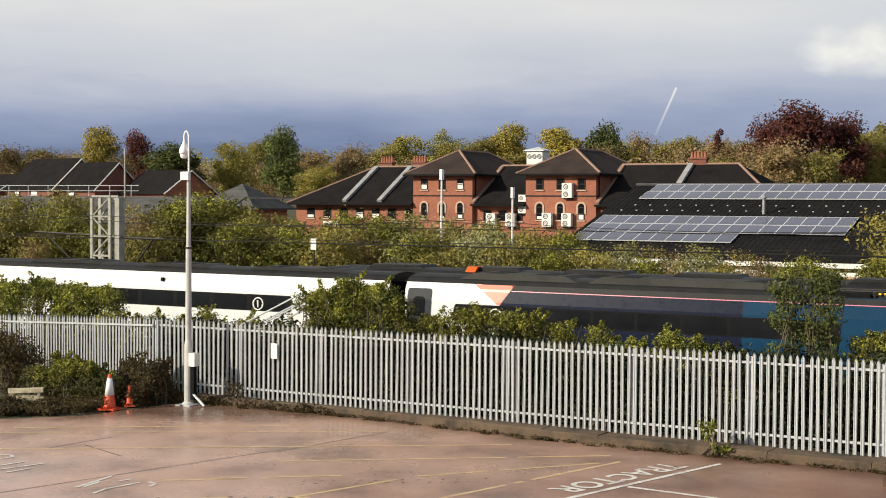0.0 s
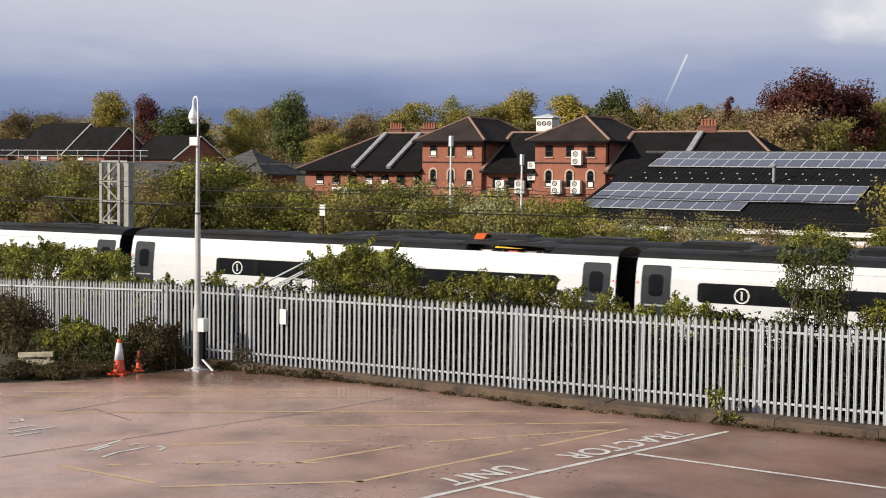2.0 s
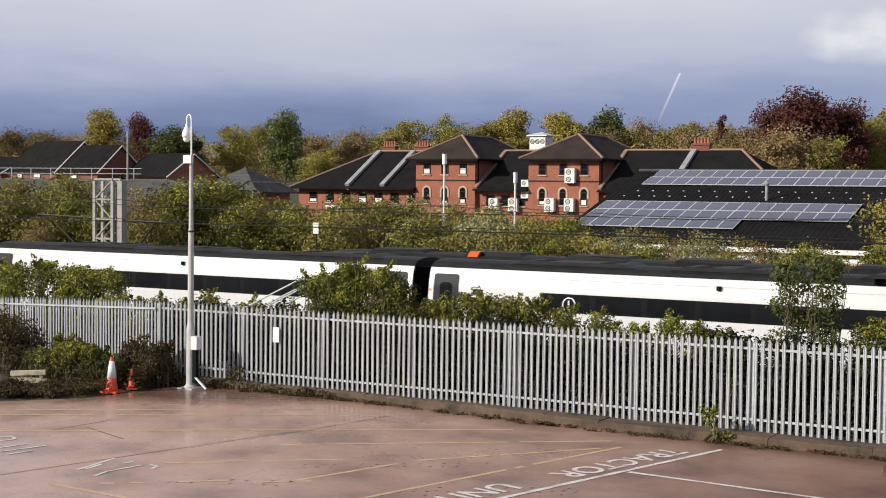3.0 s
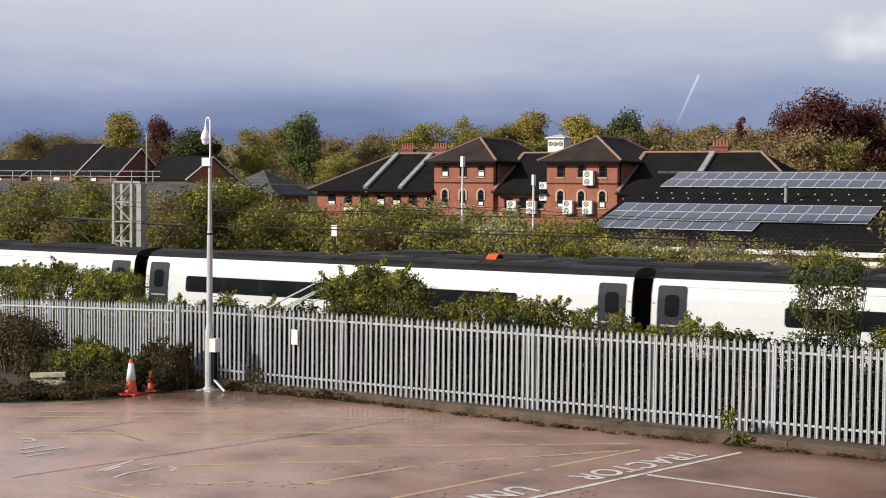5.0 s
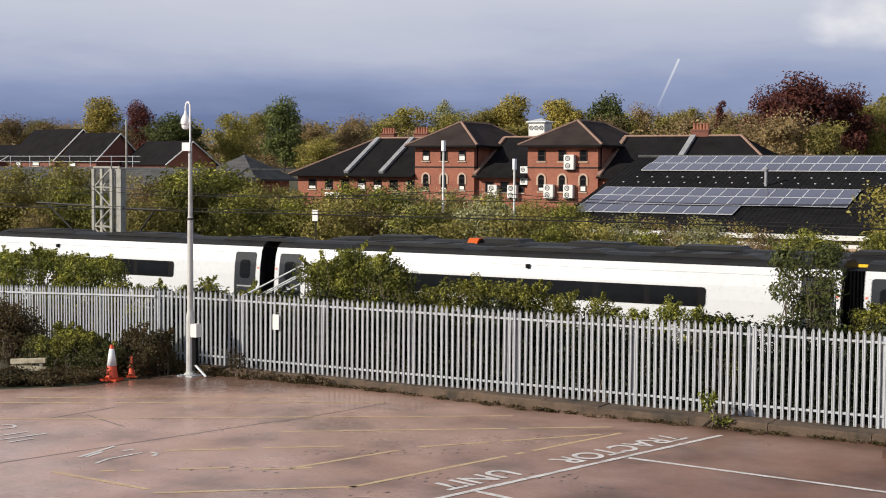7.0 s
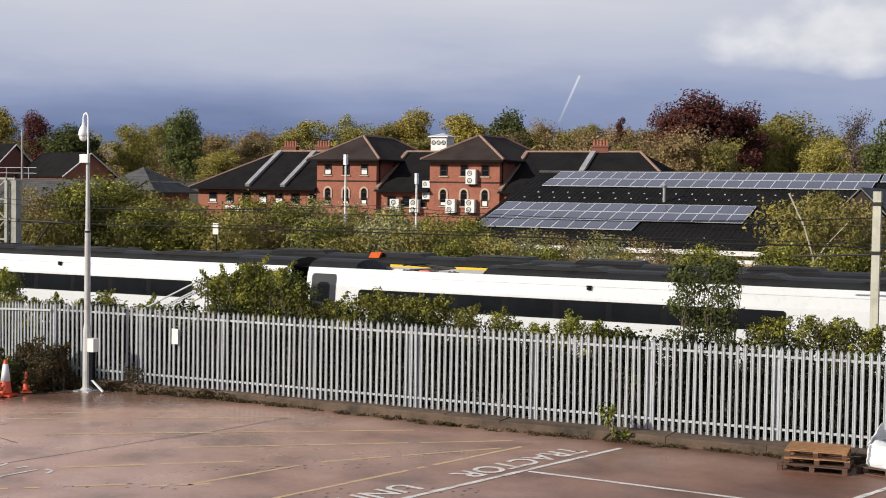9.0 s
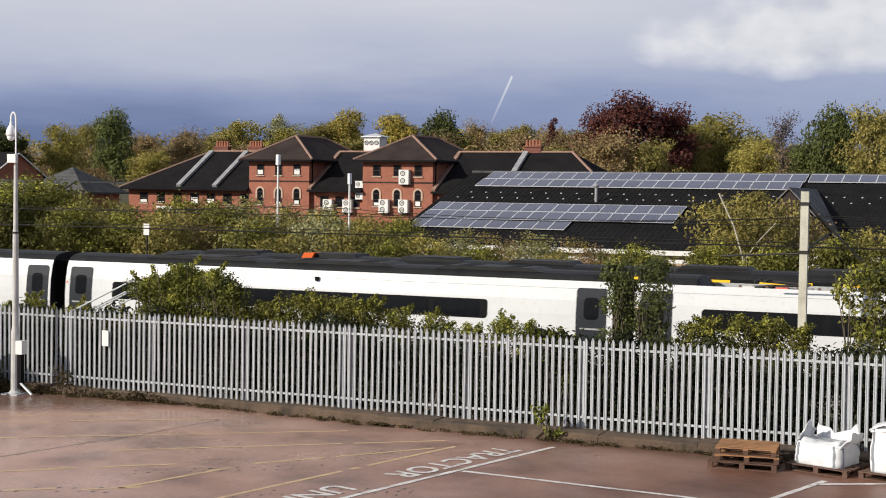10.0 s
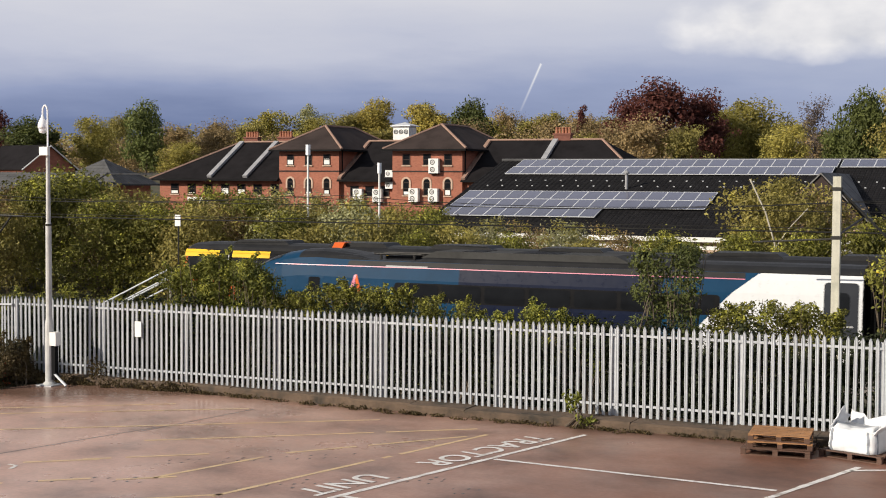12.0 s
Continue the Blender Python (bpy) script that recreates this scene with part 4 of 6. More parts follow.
    for a, b in ((2.6, 7.6), (7.9, 15.6)) if front else ((8.2, 16.3),):
        pod = part("roof_pod", Shape().prism([(a, 3.42), (a + 0.6, 3.68), (b - 0.6, 3.68), (b, 3.42)], lambda u, v, s: (u, -0.9 + 1.8 * s, v)), MAT["roof_grey"], ob, "low dark equipment fairing")
        for g in (a + 1.0, b - 1.8) if front else (11.0, 11.9, 13.9):
            part("grille", Shape().box(g, -0.75, 3.56, g + 0.8, 0.75, 3.692), MAT["black"], pod)
    return ob


TRACK_Y = 47.75
COACH = 23.9
FRONT = end_coach(True)
REAR = end_coach(False)
# coach k lies behind the k-th coupling from the front
COACHES = []
PLAIN = middle_coach(1)
for k in range(1, 8):
    if k == 1:
        COACHES.append(middle_coach(11, (4.3, 17.2)))
    elif k == 2:
        COACHES.append(middle_coach(12, (6.35, 19.3), (17.4, 20.6), (5.2, 21.2)))
    elif k == 3:
        COACHES.append(middle_coach(23, (), None, (5.2, 21.0)))
    elif k == 4:
        COACHES.append(PLAIN)
    elif k == 6:
        COACHES.append(middle_coach(20, (), (2.7, 7.6)))
    else:
        COACHES.append(copy_thing(PLAIN, pose(0, TRACK_Y, RAIL_Z)))


def standing_train():
    ob = thing("standing_train", "stationary yellow and orange multiple unit with black roof", "train", at=(-35.0, 51.45, RAIL_Z))
    st = [(0.0, 0.9, 3.45), (0.25, 0.98, 3.56), (1.2, 1, 3.62), (20.2, 1, 3.62)]
    for k in range(3):
        off = Matrix.Translation((k * 20.5, 0, 0))
        rows = st if k == 0 else [(0.1, 1, 3.62), (10, 1, 3.62), (20.2, 1, 3.62)]
        body = part("body", loft([(x, w, t, 9) for x, w, t in rows], 4, len(PROFILE)), [MAT["black"]], ob, "black upper body", m=off)
        part("lower_panel", side_patch(straight_rows(0.05, 20.1, 0.5, 2.1), 0.012), MAT["orange"], body, "orange lower body panel")
        part("corner_pillar", side_patch(straight_rows(0.1, 0.26, 2.1, 3.0), 0.014), MAT["orange"], body)
        part("roof", loft([(x, w, t, 9) for x, w, t in rows], 0, 5), MAT["train_roof"], ob, "black roof", m=off)
        bays = [(0.12, 1.85)] + [(2.5 + i * 2.9, 4.35 + i * 2.9) for i in range(6)]
        for a, b in bays:
            part("cantrail", side_patch(straight_rows(a, b, 3.0, 3.3, 0.1), 0.024), MAT["yellow"], body, "yellow panel above the windows")
            part("pane", side_patch(round_rows(a + 0.16, b - 0.02, 2.12, 2.98, 0.06), 0.018), MAT["glass"], body)
            x = a + 0.3 + (b - a - 0.35) * 0.62
            part("glazing_bar", side_patch(straight_rows(x, x + 0.05, 2.14, 2.88), 0.026), MAT["door_grey"], body)
        for (_, a), (b, _) in zip(bays, bays[1:]):
            d = part("door", side_patch(straight_rows(a + 0.06, b - 0.06, 0.9, 3.27), 0.016), MAT["black"], body, "black sliding door")
            part("pane", side_patch(round_rows(a + 0.14, b - 0.14, 2.0, 2.85, 0.08), 0.022), MAT["glass"], d)
            part("handrail", Shape().tube((b - 0.1, -1.42, 1.6), (b - 0.1, -1.3, 3.1), 0.03), MAT["alu"], d)
        part("end_wall", Shape().prism([(y * 0.9, z * 0.965) for y, z in PROFILE] + [(-y * 0.9, z * 0.965) for y, z in reversed(PROFILE[1:])], lambda u, v, s: (0.0 + 0.03 * s, u, v)), MAT["orange"], ob, m=off)
        for i in range(4):
            a = 2.2 + i * 4.6
            part("roof_pod", Shape().prism([(a, 3.5), (a + 0.3, 3.72), (a + 2.6, 3.72), (a + 2.9, 3.5)], lambda u, v, s: (u, -0.7 + 1.4 * s, v)), MAT["train_roof"], ob, m=off)
    part("roof_hatch", Shape().prism([(7.15, 3.5), (7.28, 3.73), (7.75, 3.73), (7.62, 3.5)], lambda u, v, s: (u, -0.9 + 0.6 * s, v)), MAT["orange"], ob, "orange roof hatch")
    return ob


standing_train()


def masts_and_wires():
    ob = thing("overhead_line_mast", "pale square overhead-line mast with dark bracket arms", "mast", at=(-6.65, 44.2, -1.05))
    part("post", Shape().box(-0.12, -0.12, 0, 0.12, 0.12, 6.63), MAT["mast"], ob)
    part("bracket", Shape().tube((0, 0.1, 6.3), (0.35, 3.4, 5.3), 0.04).tube((0, 0.1, 4.8), (0.35, 3.4, 5.3), 0.035), MAT["dark_metal"], ob)
    for z in (4.7, 6.2):
        part("collar", Shape().box(-0.15, -0.15, z, 0.15, 0.15, z + 0.1), MAT["dark_metal"], ob)
    part("stay", Shape().tube((0.1, 0, 6.2), (2.2, 0.4, 4.0), 0.035).tube((-0.1, 0, 4.7), (-2.6, 0.2, 4.55), 0.03), MAT["dark_metal"], ob)
    ob = thing("gantry_leg", "pale lattice gantry leg beside a solid steel post", "gantry", at=(-51.0, 54.0, -1.05))
    sh = Shape()
    for x in (-0.62, 0.62):
        for y in (-0.3, 0.3):
            sh.box(x - 0.085, y - 0.07, 0, x + 0.085, y + 0.07, 6.65)
    part("leg_frame", sh, MAT["gantry"], ob)
    for i in range(6):
        z = 0.6 + i * 1.02
        s = 1 if i % 2 else -1
        for y in (-0.3, 0.3):
            part("brace", Shape().tube((-0.6 * s, y, z), (0.6 * s, y, z + 1.0), 0.05), MAT["gantry"], ob)
            part("crossbar", Shape().box(-0.62, y - 0.04, z + 1.0, 0.62, y + 0.04, z + 1.09), MAT["gantry"], ob)
    part("side_post", Shape().box(0.76, -0.2, 0, 1.14, 0.2, 6.65), MAT["gantry"], ob)
    part("arm", Shape().tube((-0.6, 0, 4.72), (-4.6, -0.4, 4.85), 0.05).tube((-0.6, 0, 2.1), (-3.8, -0.4, 4.8), 0.05).tube((1.1, 0, 4.65), (4.4, -0.4, 4.6), 0.05).tube((1.1, 0, 2.2), (3.6, -0.4, 4.6), 0.05), MAT["dark_metal"], ob)
    part("finial", Shape().tube((1.35, 0, 6.7), (1.35, 0, 9.2), 0.05), MAT["gantry"], ob)
    for y, z, r in ((47.75, 3.75, 0.012), (47.75, 4.75, 0.012), (51.45, 3.75, 0.012), (51.45, 4.75, 0.012), (54.2, 4.3, 0.014), (54.4, 3.5, 0.014)):
        sup = [-116, -92, -68, -49, -28, -6.6, 16, 40]
        pts = []
        for a, c in zip(sup, sup[1:]):
            for i in range(6):
                u = i / 6
                pts.append((a + (c - a) * u, y, z - (1.4 * u * (1 - u) if z > 4.5 else 0)))
        w = Shape().pipe(pts, r, 4)
        tagged(part("overhead_wire", w, MAT["dark_metal"]), "thin overhead line wire above the tracks", "wire", group="overhead wires")


masts_and_wires()


# ---- buildings ----
def hip_roof(sh, x0, x1, y0, y1, ze, zr, ridge_axis="y", hip_a=None, hip_b=None, t=0.18):
    """Hipped roof over a rectangle; hip_a, hip_b: how far the ridge stops short at each end."""
    if ridge_axis == "y":
        xm, h = (x0 + x1) / 2, (x1 - x0) / 2
        a = (xm, y0 + (h if hip_a is None else hip_a), zr)
        b = (xm, y1 - (h if hip_b is None else hip_b), zr)
        c = [(x0, y0, ze), (x1, y0, ze), (x1, y1, ze), (x0, y1, ze)]
        sh.add(c + [a, b], [(0, 1, 4), (1, 2, 5, 4), (2, 3, 5), (3, 0, 4, 5)])
        sides = [(c[0], a), (c[1], a), (c[2], b), (c[3], b), (a, b)]
    else:
        ym, h = (y0 + y1) / 2, (y1 - y0) / 2
        a = (x0 + (h if hip_a is None else hip_a), ym, zr)
        b = (x1 - (h if hip_b is None else hip_b), ym, zr)
        c = [(x0, y0, ze), (x1, y0, ze), (x1, y1, ze), (x0, y1, ze)]
        sh.add(c + [a, b], [(0, 1, 5, 4), (1, 2, 5), (2, 3, 4, 5), (3, 0, 4)])
        sides = [(c[0], a), (c[1], b), (c[2], b), (c[3], a), (a, b)]
    sh.box(x0, y0, ze - t, x1, y1, ze - 0.004)
    return sides


def ridge_tiles(ob, sides, mat="ridge", r=0.14):
    for a, b in sides:
        part("ridge_tiles", Shape().tube(a, b, r, n=6), MAT[mat], ob)


def window(parent, x, y, z, w, h, arched=False, shade=0.0):
    fr = Shape()
    d = 0.09
    fr.box(x - w / 2, y - 0.06, z - h / 2, x - w / 2 + d, y + 0.05, z + h / 2)
    fr.box(x + w / 2 - d, y - 0.06, z - h / 2, x + w / 2, y + 0.05, z + h / 2)
    fr.box(x - w / 2 + d, y - 0.06, z + h / 2 - d, x + w / 2 - d, y + 0.05, z + h / 2)
    fr.box(x - w / 2 + d, y - 0.06, z - h / 2, x + w / 2 - d, y + 0.05, z - h / 2 + d)
    fr.box(x - w / 2 + d, y - 0.05, z - 0.04, x + w / 2 - d, y + 0.04, z + 0.04)
    win = part("window", Shape().box(x - w / 2 + 0.02, y - 0.03, z - h / 2 + 0.02, x + w / 2 - 0.02, y + 0.02, z + h / 2 - 0.02), MAT["glass"], parent)
    part("frame", fr, MAT["slate_brown"], win, "brown window frame")
    part("sill", Shape().box(x - w / 2 - 0.1, y - 0.12, z - h / 2 - 0.12, x + w / 2 + 0.1, y + 0.02, z - h / 2), MAT["brick_pale"], win)
    if shade > 0:
        part("blind", Shape().box(x - w / 2 + d, y - 0.045, z - h / 2 + d, x + w / 2 - d, y - 0.035, z - h / 2 + d + (h - 2 * d) * shade), MAT["white"], win, "white blind behind the glass")
    if arched:
        n, arch = 8, Shape()
        ring = [(math.cos(math.pi * i / n), math.sin(math.pi * i / n)) for i in range(n + 1)]
        top = z + h / 2
        for i in range(n):
            (c0, s0), (c1, s1) = ring[i], ring[i + 1]
            q = [(x + c0 * w / 2, top + s0 * w / 2), (x + c1 * w / 2, top + s1 * w / 2), (x + c1 * (w / 2 + 0.19), top + s1 * (w / 2 + 0.19)), (x + c0 * (w / 2 + 0.19), top + s0 * (w / 2 + 0.19))]
            arch.prism(q, lambda u, v, k: (u, y - 0.08 + 0.1 * k, v))
        arch.box(x - w / 2 - 0.19, y - 0.08, top - 0.7, x - w / 2 - 0.002, y + 0.02, top).box(x + w / 2 + 0.002, y - 0.08, top - 0.7, x + w / 2 + 0.19, y + 0.02, top)
        part("arch", arch, MAT["brick_pale"], win, "pale brick window arch")
        fan = Shape().add([(x, y - 0.03, top)] + [(x + c * w / 2, y - 0.03, top + s * w / 2) for c, s in ring], [(0, i + 1, i + 2) for i in range(n)])
        part("fanlight", fan, MAT["glass"], win)
    return win


def office():
    ob = thing("office_building", "red brick office building with hipped slate roofs and two towers", "building")
    Y = 130.0
    sl = MAT["slate"]
    # towers
    for x0, x1 in ((-78.1, -70.8), (-64.5, -56.6)):
        part("wall", Shape().box(x0, Y, 0.6, x1, Y + 14, 8.7), MAT["brick"], ob)
        part("band_course", Shape().box(x0 - 0.04, Y - 0.05, 6.32, x1 + 0.04, Y + 14.02, 6.46), MAT["slate_brown"], ob)
        sh = Shape()
        sides = hip_roof(sh, x0 - 0.75, x1 + 0.75, Y - 0.75, Y + 14.75, 8.72, 11.35, "y", 4.4, 4.4)
        part("roof", sh, MAT["slate_brown"], ob, "brown tiled hipped tower roof")
        ridge_tiles(ob, sides)
        part("gutter", Shape().box(x0 - 0.85, Y - 0.85, 8.48, x1 + 0.85, Y - 0.72, 8.66).box(x1 + 0.72, Y - 0.85, 8.48, x1 + 0.85, Y + 14.8, 8.66), MAT["black"], ob)
        part("downpipe", Shape().tube((x1 + 0.08, Y + 0.6, 0.8), (x1 + 0.08, Y + 0.6, 8.5), 0.06), MAT["black"], ob)
    # wings: x range, hip at each end
    for x0, x1, ha, hb in ((-94.0, -78.1, 7.5, 0.0), (-70.8, -64.5, 0.0, 0.0), (-56.6, -38.2, 0.0, 6.5)):
        part("wall", Shape().box(x0, Y + 0.5, 0.6, x1, Y + 13, 5.4), MAT["brick"], ob)
        sh = Shape()
        e0, e1 = (0.7 if ha else 0.0), (0.7 if hb else 0.0)
        sides = hip_roof(sh, x0 - e0, x1 + e1, Y - 0.4, Y + 14, 5.5, 9.75, "x", ha, hb)
        part("roof", sh, sl, ob, "dark slate roof")
        ridge_tiles(ob, [sides[4]] + ([sides[0]] if ha else []) + ([sides[1]] if hb else []))
        part("gutter", Shape().box(x0 - e0, Y - 0.52, 5.3, x1 + e1, Y - 0.38, 5.46), MAT["black"], ob)
    slope = math.atan2(4.25, 7.2)
    for x in (-86.9, -82.3, -48.9):
        part("parapet", Shape().box(-0.28, 0.1, 0.0, 0.28, 7.9, 0.28), MAT["lead"], ob, "pale lead-capped parapet", m=pose(x, Y - 0.3, 5.6) @ pose(0, 0, 0, math.degrees(slope), 0, 0))
    # verge copings beside the towers
    for x in (-70.55, -56.35):
        part("parapet", Shape().box(-0.2, 0.0, 0.0, 0.2, 7.9, 0.25), MAT["ridge"], ob, m=pose(x, Y - 0.35, 5.5) @ pose(0, 0, 0, math.degrees(slope), 0, 0))
    for i, x in enumerate((-76.7, -74.48, -72.25)):
        window(ob, x, Y, 7.6, 0.85, 1.15, shade=(0.55, 0.0, 0.6)[i])
        window(ob, x, Y, 4.6, 0.72, 1.35, True, shade=(0.0, 0.15, 0.3)[i])
    for i, x in enumerate((-62.9, -60.55, -58.2)):
        window(ob, x, Y, 7.6, 0.85, 1.15, shade=0.0)
        window(ob, x, Y, 4.6, 0.72, 1.35, True, shade=(0.25, 0.0, 0.4)[i])
    for i, x in enumerate((-91.96, -89.7, -87.5, -85.3, -83.2, -81.1, -78.9)):
        window(ob, x, Y + 0.5, 4.4, 1.05, 1.15, shade=(0.3, 0.1, 0.0, 0.6, 0.5, 0.0, 0.0)[i])
    for x in (-89.7, -87.7, -84.0, -81.5):
        window(ob, x, Y + 0.5, 2.0, 0.75, 1.3, True)
    for x in (-69.2, -67.4, -65.6, -54, -51.5):
        window(ob, x, Y + 0.5, 4.3, 1.0, 1.1)
    part("sign_board", Shape().box(-90.2, Y + 0.38, 2.9, -87.2, Y + 0.46, 3.5), MAT["white"], ob, "plain white sign board")
    for x, y in ((-87.4, 139.5), (-82.9, 139.5), (-48.3, 137.0)):
        ch = part("chimney", Shape().box(x - 0.9, y - 0.35, 8.6, x + 0.9, y + 0.35, 10.4).box(x - 1.0, y - 0.45, 10.25, x + 1.0, y + 0.45, 10.42), MAT["brown_brick"], ob, "brown brick chimney stack")
        for i in range(5):
            part("chimney_pot", Shape().lathe([(0.15, 0), (0.13, 0.5), (0.16, 0.55), (0.15, 0.62)], 10), MAT["terracotta"], ch, m=pose(x - 0.7 + 0.35 * i, y, 10.4))
    cu = part("cupola", Shape().box(-68.05, 137.3, 9.4, -66.15, 139.2, 11.45), MAT["white"], ob, "white louvred roof cupola")
    sh = Shape()
    hip_roof(sh, -68.3, -65.9, 137.05, 139.45, 11.45, 11.85, "y", 1.25, 1.25, 0.1)
    part("cupola_cap", sh, MAT["alu"], cu)
    for i in range(3):
        part("louvre", ring_flat(-67.7 + 0.6 * i, 137.26, 10.75, 0.25), MAT["slate"], cu)
    for x, y, z, w, h in ((-59.6, Y, 6.95, 1.1, 1.5), (-61.86, Y, 3.95, 1.05, 1.4), (-59.65, Y, 3.95, 1.05, 1.4), (-68.6, Y + 0.5, 3.85, 1.05, 1.4), (-66.3, Y + 0.5, 3.85, 1.05, 1.4), (-64.9, Y + 0.5, 6.15, 0.85, 0.72), (-64.9, Y + 0.5, 4.95, 0.85, 0.72)):
        ac = thing("air_conditioner", "white air-conditioning unit bracketed to the brick wall", "air conditioner", at=(x, y - 0.3, z), group="air conditioners")
        part("casing", Shape().box(-w / 2, -0.25, -h / 2, w / 2, 0.26, h / 2), MAT["white"], ac)
        n = 2 if h > 1.2 else 1
        for i in range(n):
            zc = (i - (n - 1) / 2) * h / 2
            part("fan_grille", ring_flat(-0.1, -0.27, zc, min(0.27, h * 0.3)), MAT["dark_metal"], ac)
        part("bracket", Shape().box(-w / 2, -0.1, -h / 2 - 0.08, w / 2, 0.3, -h / 2), MAT["black"], ac)


def ring_flat(x, y, z, r, n=14):
    sh = Shape()
    for k in (r, r * 0.72, r * 0.4, r * 0.25):
        sh.v += [(x + k * math.cos(2 * math.pi * i / n), y, z + k * math.sin(2 * math.pi * i / n)) for i in range(n)]
    for a in (0, 2):
        sh.f += [(a * n + i, a * n + (i + 1) % n, (a + 1) * n + (i + 1) % n, (a + 1) * n + i) for i in range(n)]
    sh.s = [0] * len(sh.f)
    return sh


office()

SHED_A = math.radians(17.0)


def shed_z(y):
    return 3.24 + (y - 77.0) * math.tan(SHED_A)


def solar_shed():
    ob = thing("depot_shed", "low depot shed with dark pantiled roof and white fascia", "building")
    x0, x1, y0, y1 = -35.6, 30.0, 74.6, 88.6
    L = (y1 - y0) / math.cos(SHED_A)
    m = pose(x0, y0, shed_z(y0)) @ pose(0, 0, 0, 17.0, 0, 0)
    part("roof_slope", Shape().box(0, -0.15, -0.15, x1 - x0, L, 0), MAT["shed_tile"], ob, "dark pantiled roof slope", m=m)
    part("roof_slope", Shape().box(0, 0, -0.15, x1 - x0, L, 0), MAT["shed_tile"], ob, m=pose(x1, 2 * y1 - y0, shed_z(y0)) @ pose(0, 0, 0, 17.0, 0, 180))
    part("ridge_tiles", Shape().tube((x0, y1, shed_z(y1) + 0.02), (x1, y1, shed_z(y1) + 0.02), 0.13, n=8), MAT["grey_tile"], ob)
    part("wall", Shape().box(x0 + 0.3, y0 + 0.4, -1.0, x1 - 0.3, 2 * y1 - y0 - 0.4, shed_z(y0) - 0.1), MAT["brick_pale"], ob)
    part("fascia", Shape().box(x0, y0 - 0.2, shed_z(y0) - 0.34, x1, y0 - 0.12, shed_z(y0) - 0.08), MAT["white"], ob, "white fascia board")
    part("gutter", Shape().box(x0, y0 - 0.36, shed_z(y0) - 0.75, x1, y0 - 0.24, shed_z(y0) - 0.55), MAT["white"], ob)
    gab = [(y0 + 0.4, shed_z(y0)), (2 * y1 - y0 - 0.4, shed_z(y0)), (y1, shed_z(y1) - 0.12)]
    part("gable", Shape().prism(gab, lambda u, v, k: (x0 + 0.3 + 0.2 * k, u, v - 0.08)), MAT["brick_pale"], ob)
    # rolled tile columns and course edges
    sh = Shape()
    n = int((x1 - x0) / 0.33)
    for i in range(n):
        xx = 0.1 + i * 0.33
        sh.add([(xx, 0, 0.0), (xx + 0.05, 0, 0.035), (xx + 0.11, 0, 0.0), (xx, L - 0.1, 0.0), (xx + 0.05, L - 0.1, 0.035), (xx + 0.11, L - 0.1, 0.0)], [(0, 1, 4, 3), (1, 2, 5, 4), (0, 2, 1)])
    for k in range(int(L / 0.38)):
        yy = 0.2 + k * 0.38
        sh.add([(0, yy, 0.002), (x1 - x0, yy, 0.002), (x1 - x0, yy, 0.022), (0, yy, 0.022), (0, yy + 0.2, 0.003), (x1 - x0, yy + 0.2, 0.003)], [(0, 1, 2, 3), (3, 2, 5, 4)])
    tagged(part("tile_course", sh, MAT["shed_tile"], ob, m=m, fix=False), kind="stuff")
    # snow guards
    k = 0
    for yy in (83.1, 84.2):
        for i in range(26):
            x = -34.4 + i * 1.02 + (0.5 if yy > 84 else 0)
            part("roof_clip", Shape().box(-0.05, -0.03, 0, 0.05, 0.03, 0.05), MAT["alu"], ob, m=pose(x, yy, shed_z(yy) + 0.005) @ pose(0, 0, 0, 17, 0, 0))
    fl = part("flue", Shape().lathe([(0.09, 0), (0.09, 0.9), (0.14, 0.92), (0.14, 1.0), (0.06, 1.1)], 14), MAT["lead"], ob, "galvanised flue pipe", smooth=False, m=pose(-25.0, 82.6, shed_z(82.6)))
    part("cap", Shape().lathe([(0.18, 0.98), (0.18, 1.03), (0.05, 1.15)], 14), MAT["lead"], fl)
    # cross gable
    rz, xr = 5.85, -12.2
    ry = 77.0 + (rz - 3.24) / math.tan(SHED_A)
    for s in (-1, 1):
        sh = Shape().add([(xr, 75.3, rz), (xr, ry, rz), (xr + s * 2.7, 76.5, 3.08), (xr + s * 2.7, 75.3, 3.08),
                          (xr, 75.3, rz + 0.1), (xr, ry, rz + 0.1), (xr + s * 2.7, 76.5, 3.18), (xr + s * 2.7, 75.3, 3.18)],
                         [(0, 1, 2, 3), (7, 6, 5, 4), (0, 4, 5, 1), (1, 5, 6, 2), (2, 6, 7, 3), (3, 7, 4, 0)])
        part("cross_gable", sh, MAT["gable_tile"], ob, "pale grey tiled cross gable slope")
    part("gable_front", Shape().prism([(xr - 2.55, 3.0), (xr + 2.55, 3.0), (xr, rz - 0.06)], lambda u, v, k: (u, 75.4 + 0.3 * k, v)), MAT["slate_brown"], ob)
    part("gable_wall", Shape().box(xr - 2.5, 74.9, -1, xr + 2.5, 79, 3.0), MAT["brick_pale"], ob)
    cell = Shape().box(0.032, 0.032, 0.0, 0.958, 1.608, 0.035)
    cell_me = cell.mesh("cells", MAT["solar"])
    fr = Shape().box(0, 0, 0, 0.032, 1.64, 0.045).box(0.958, 0, 0, 0.99, 1.64, 0.045).box(0.032, 0, 0, 0.958, 0.032, 0.045).box(0.032, 1.608, 0, 0.958, 1.64, 0.045)
    fr_me = fr.mesh("frame", MAT["alu"])

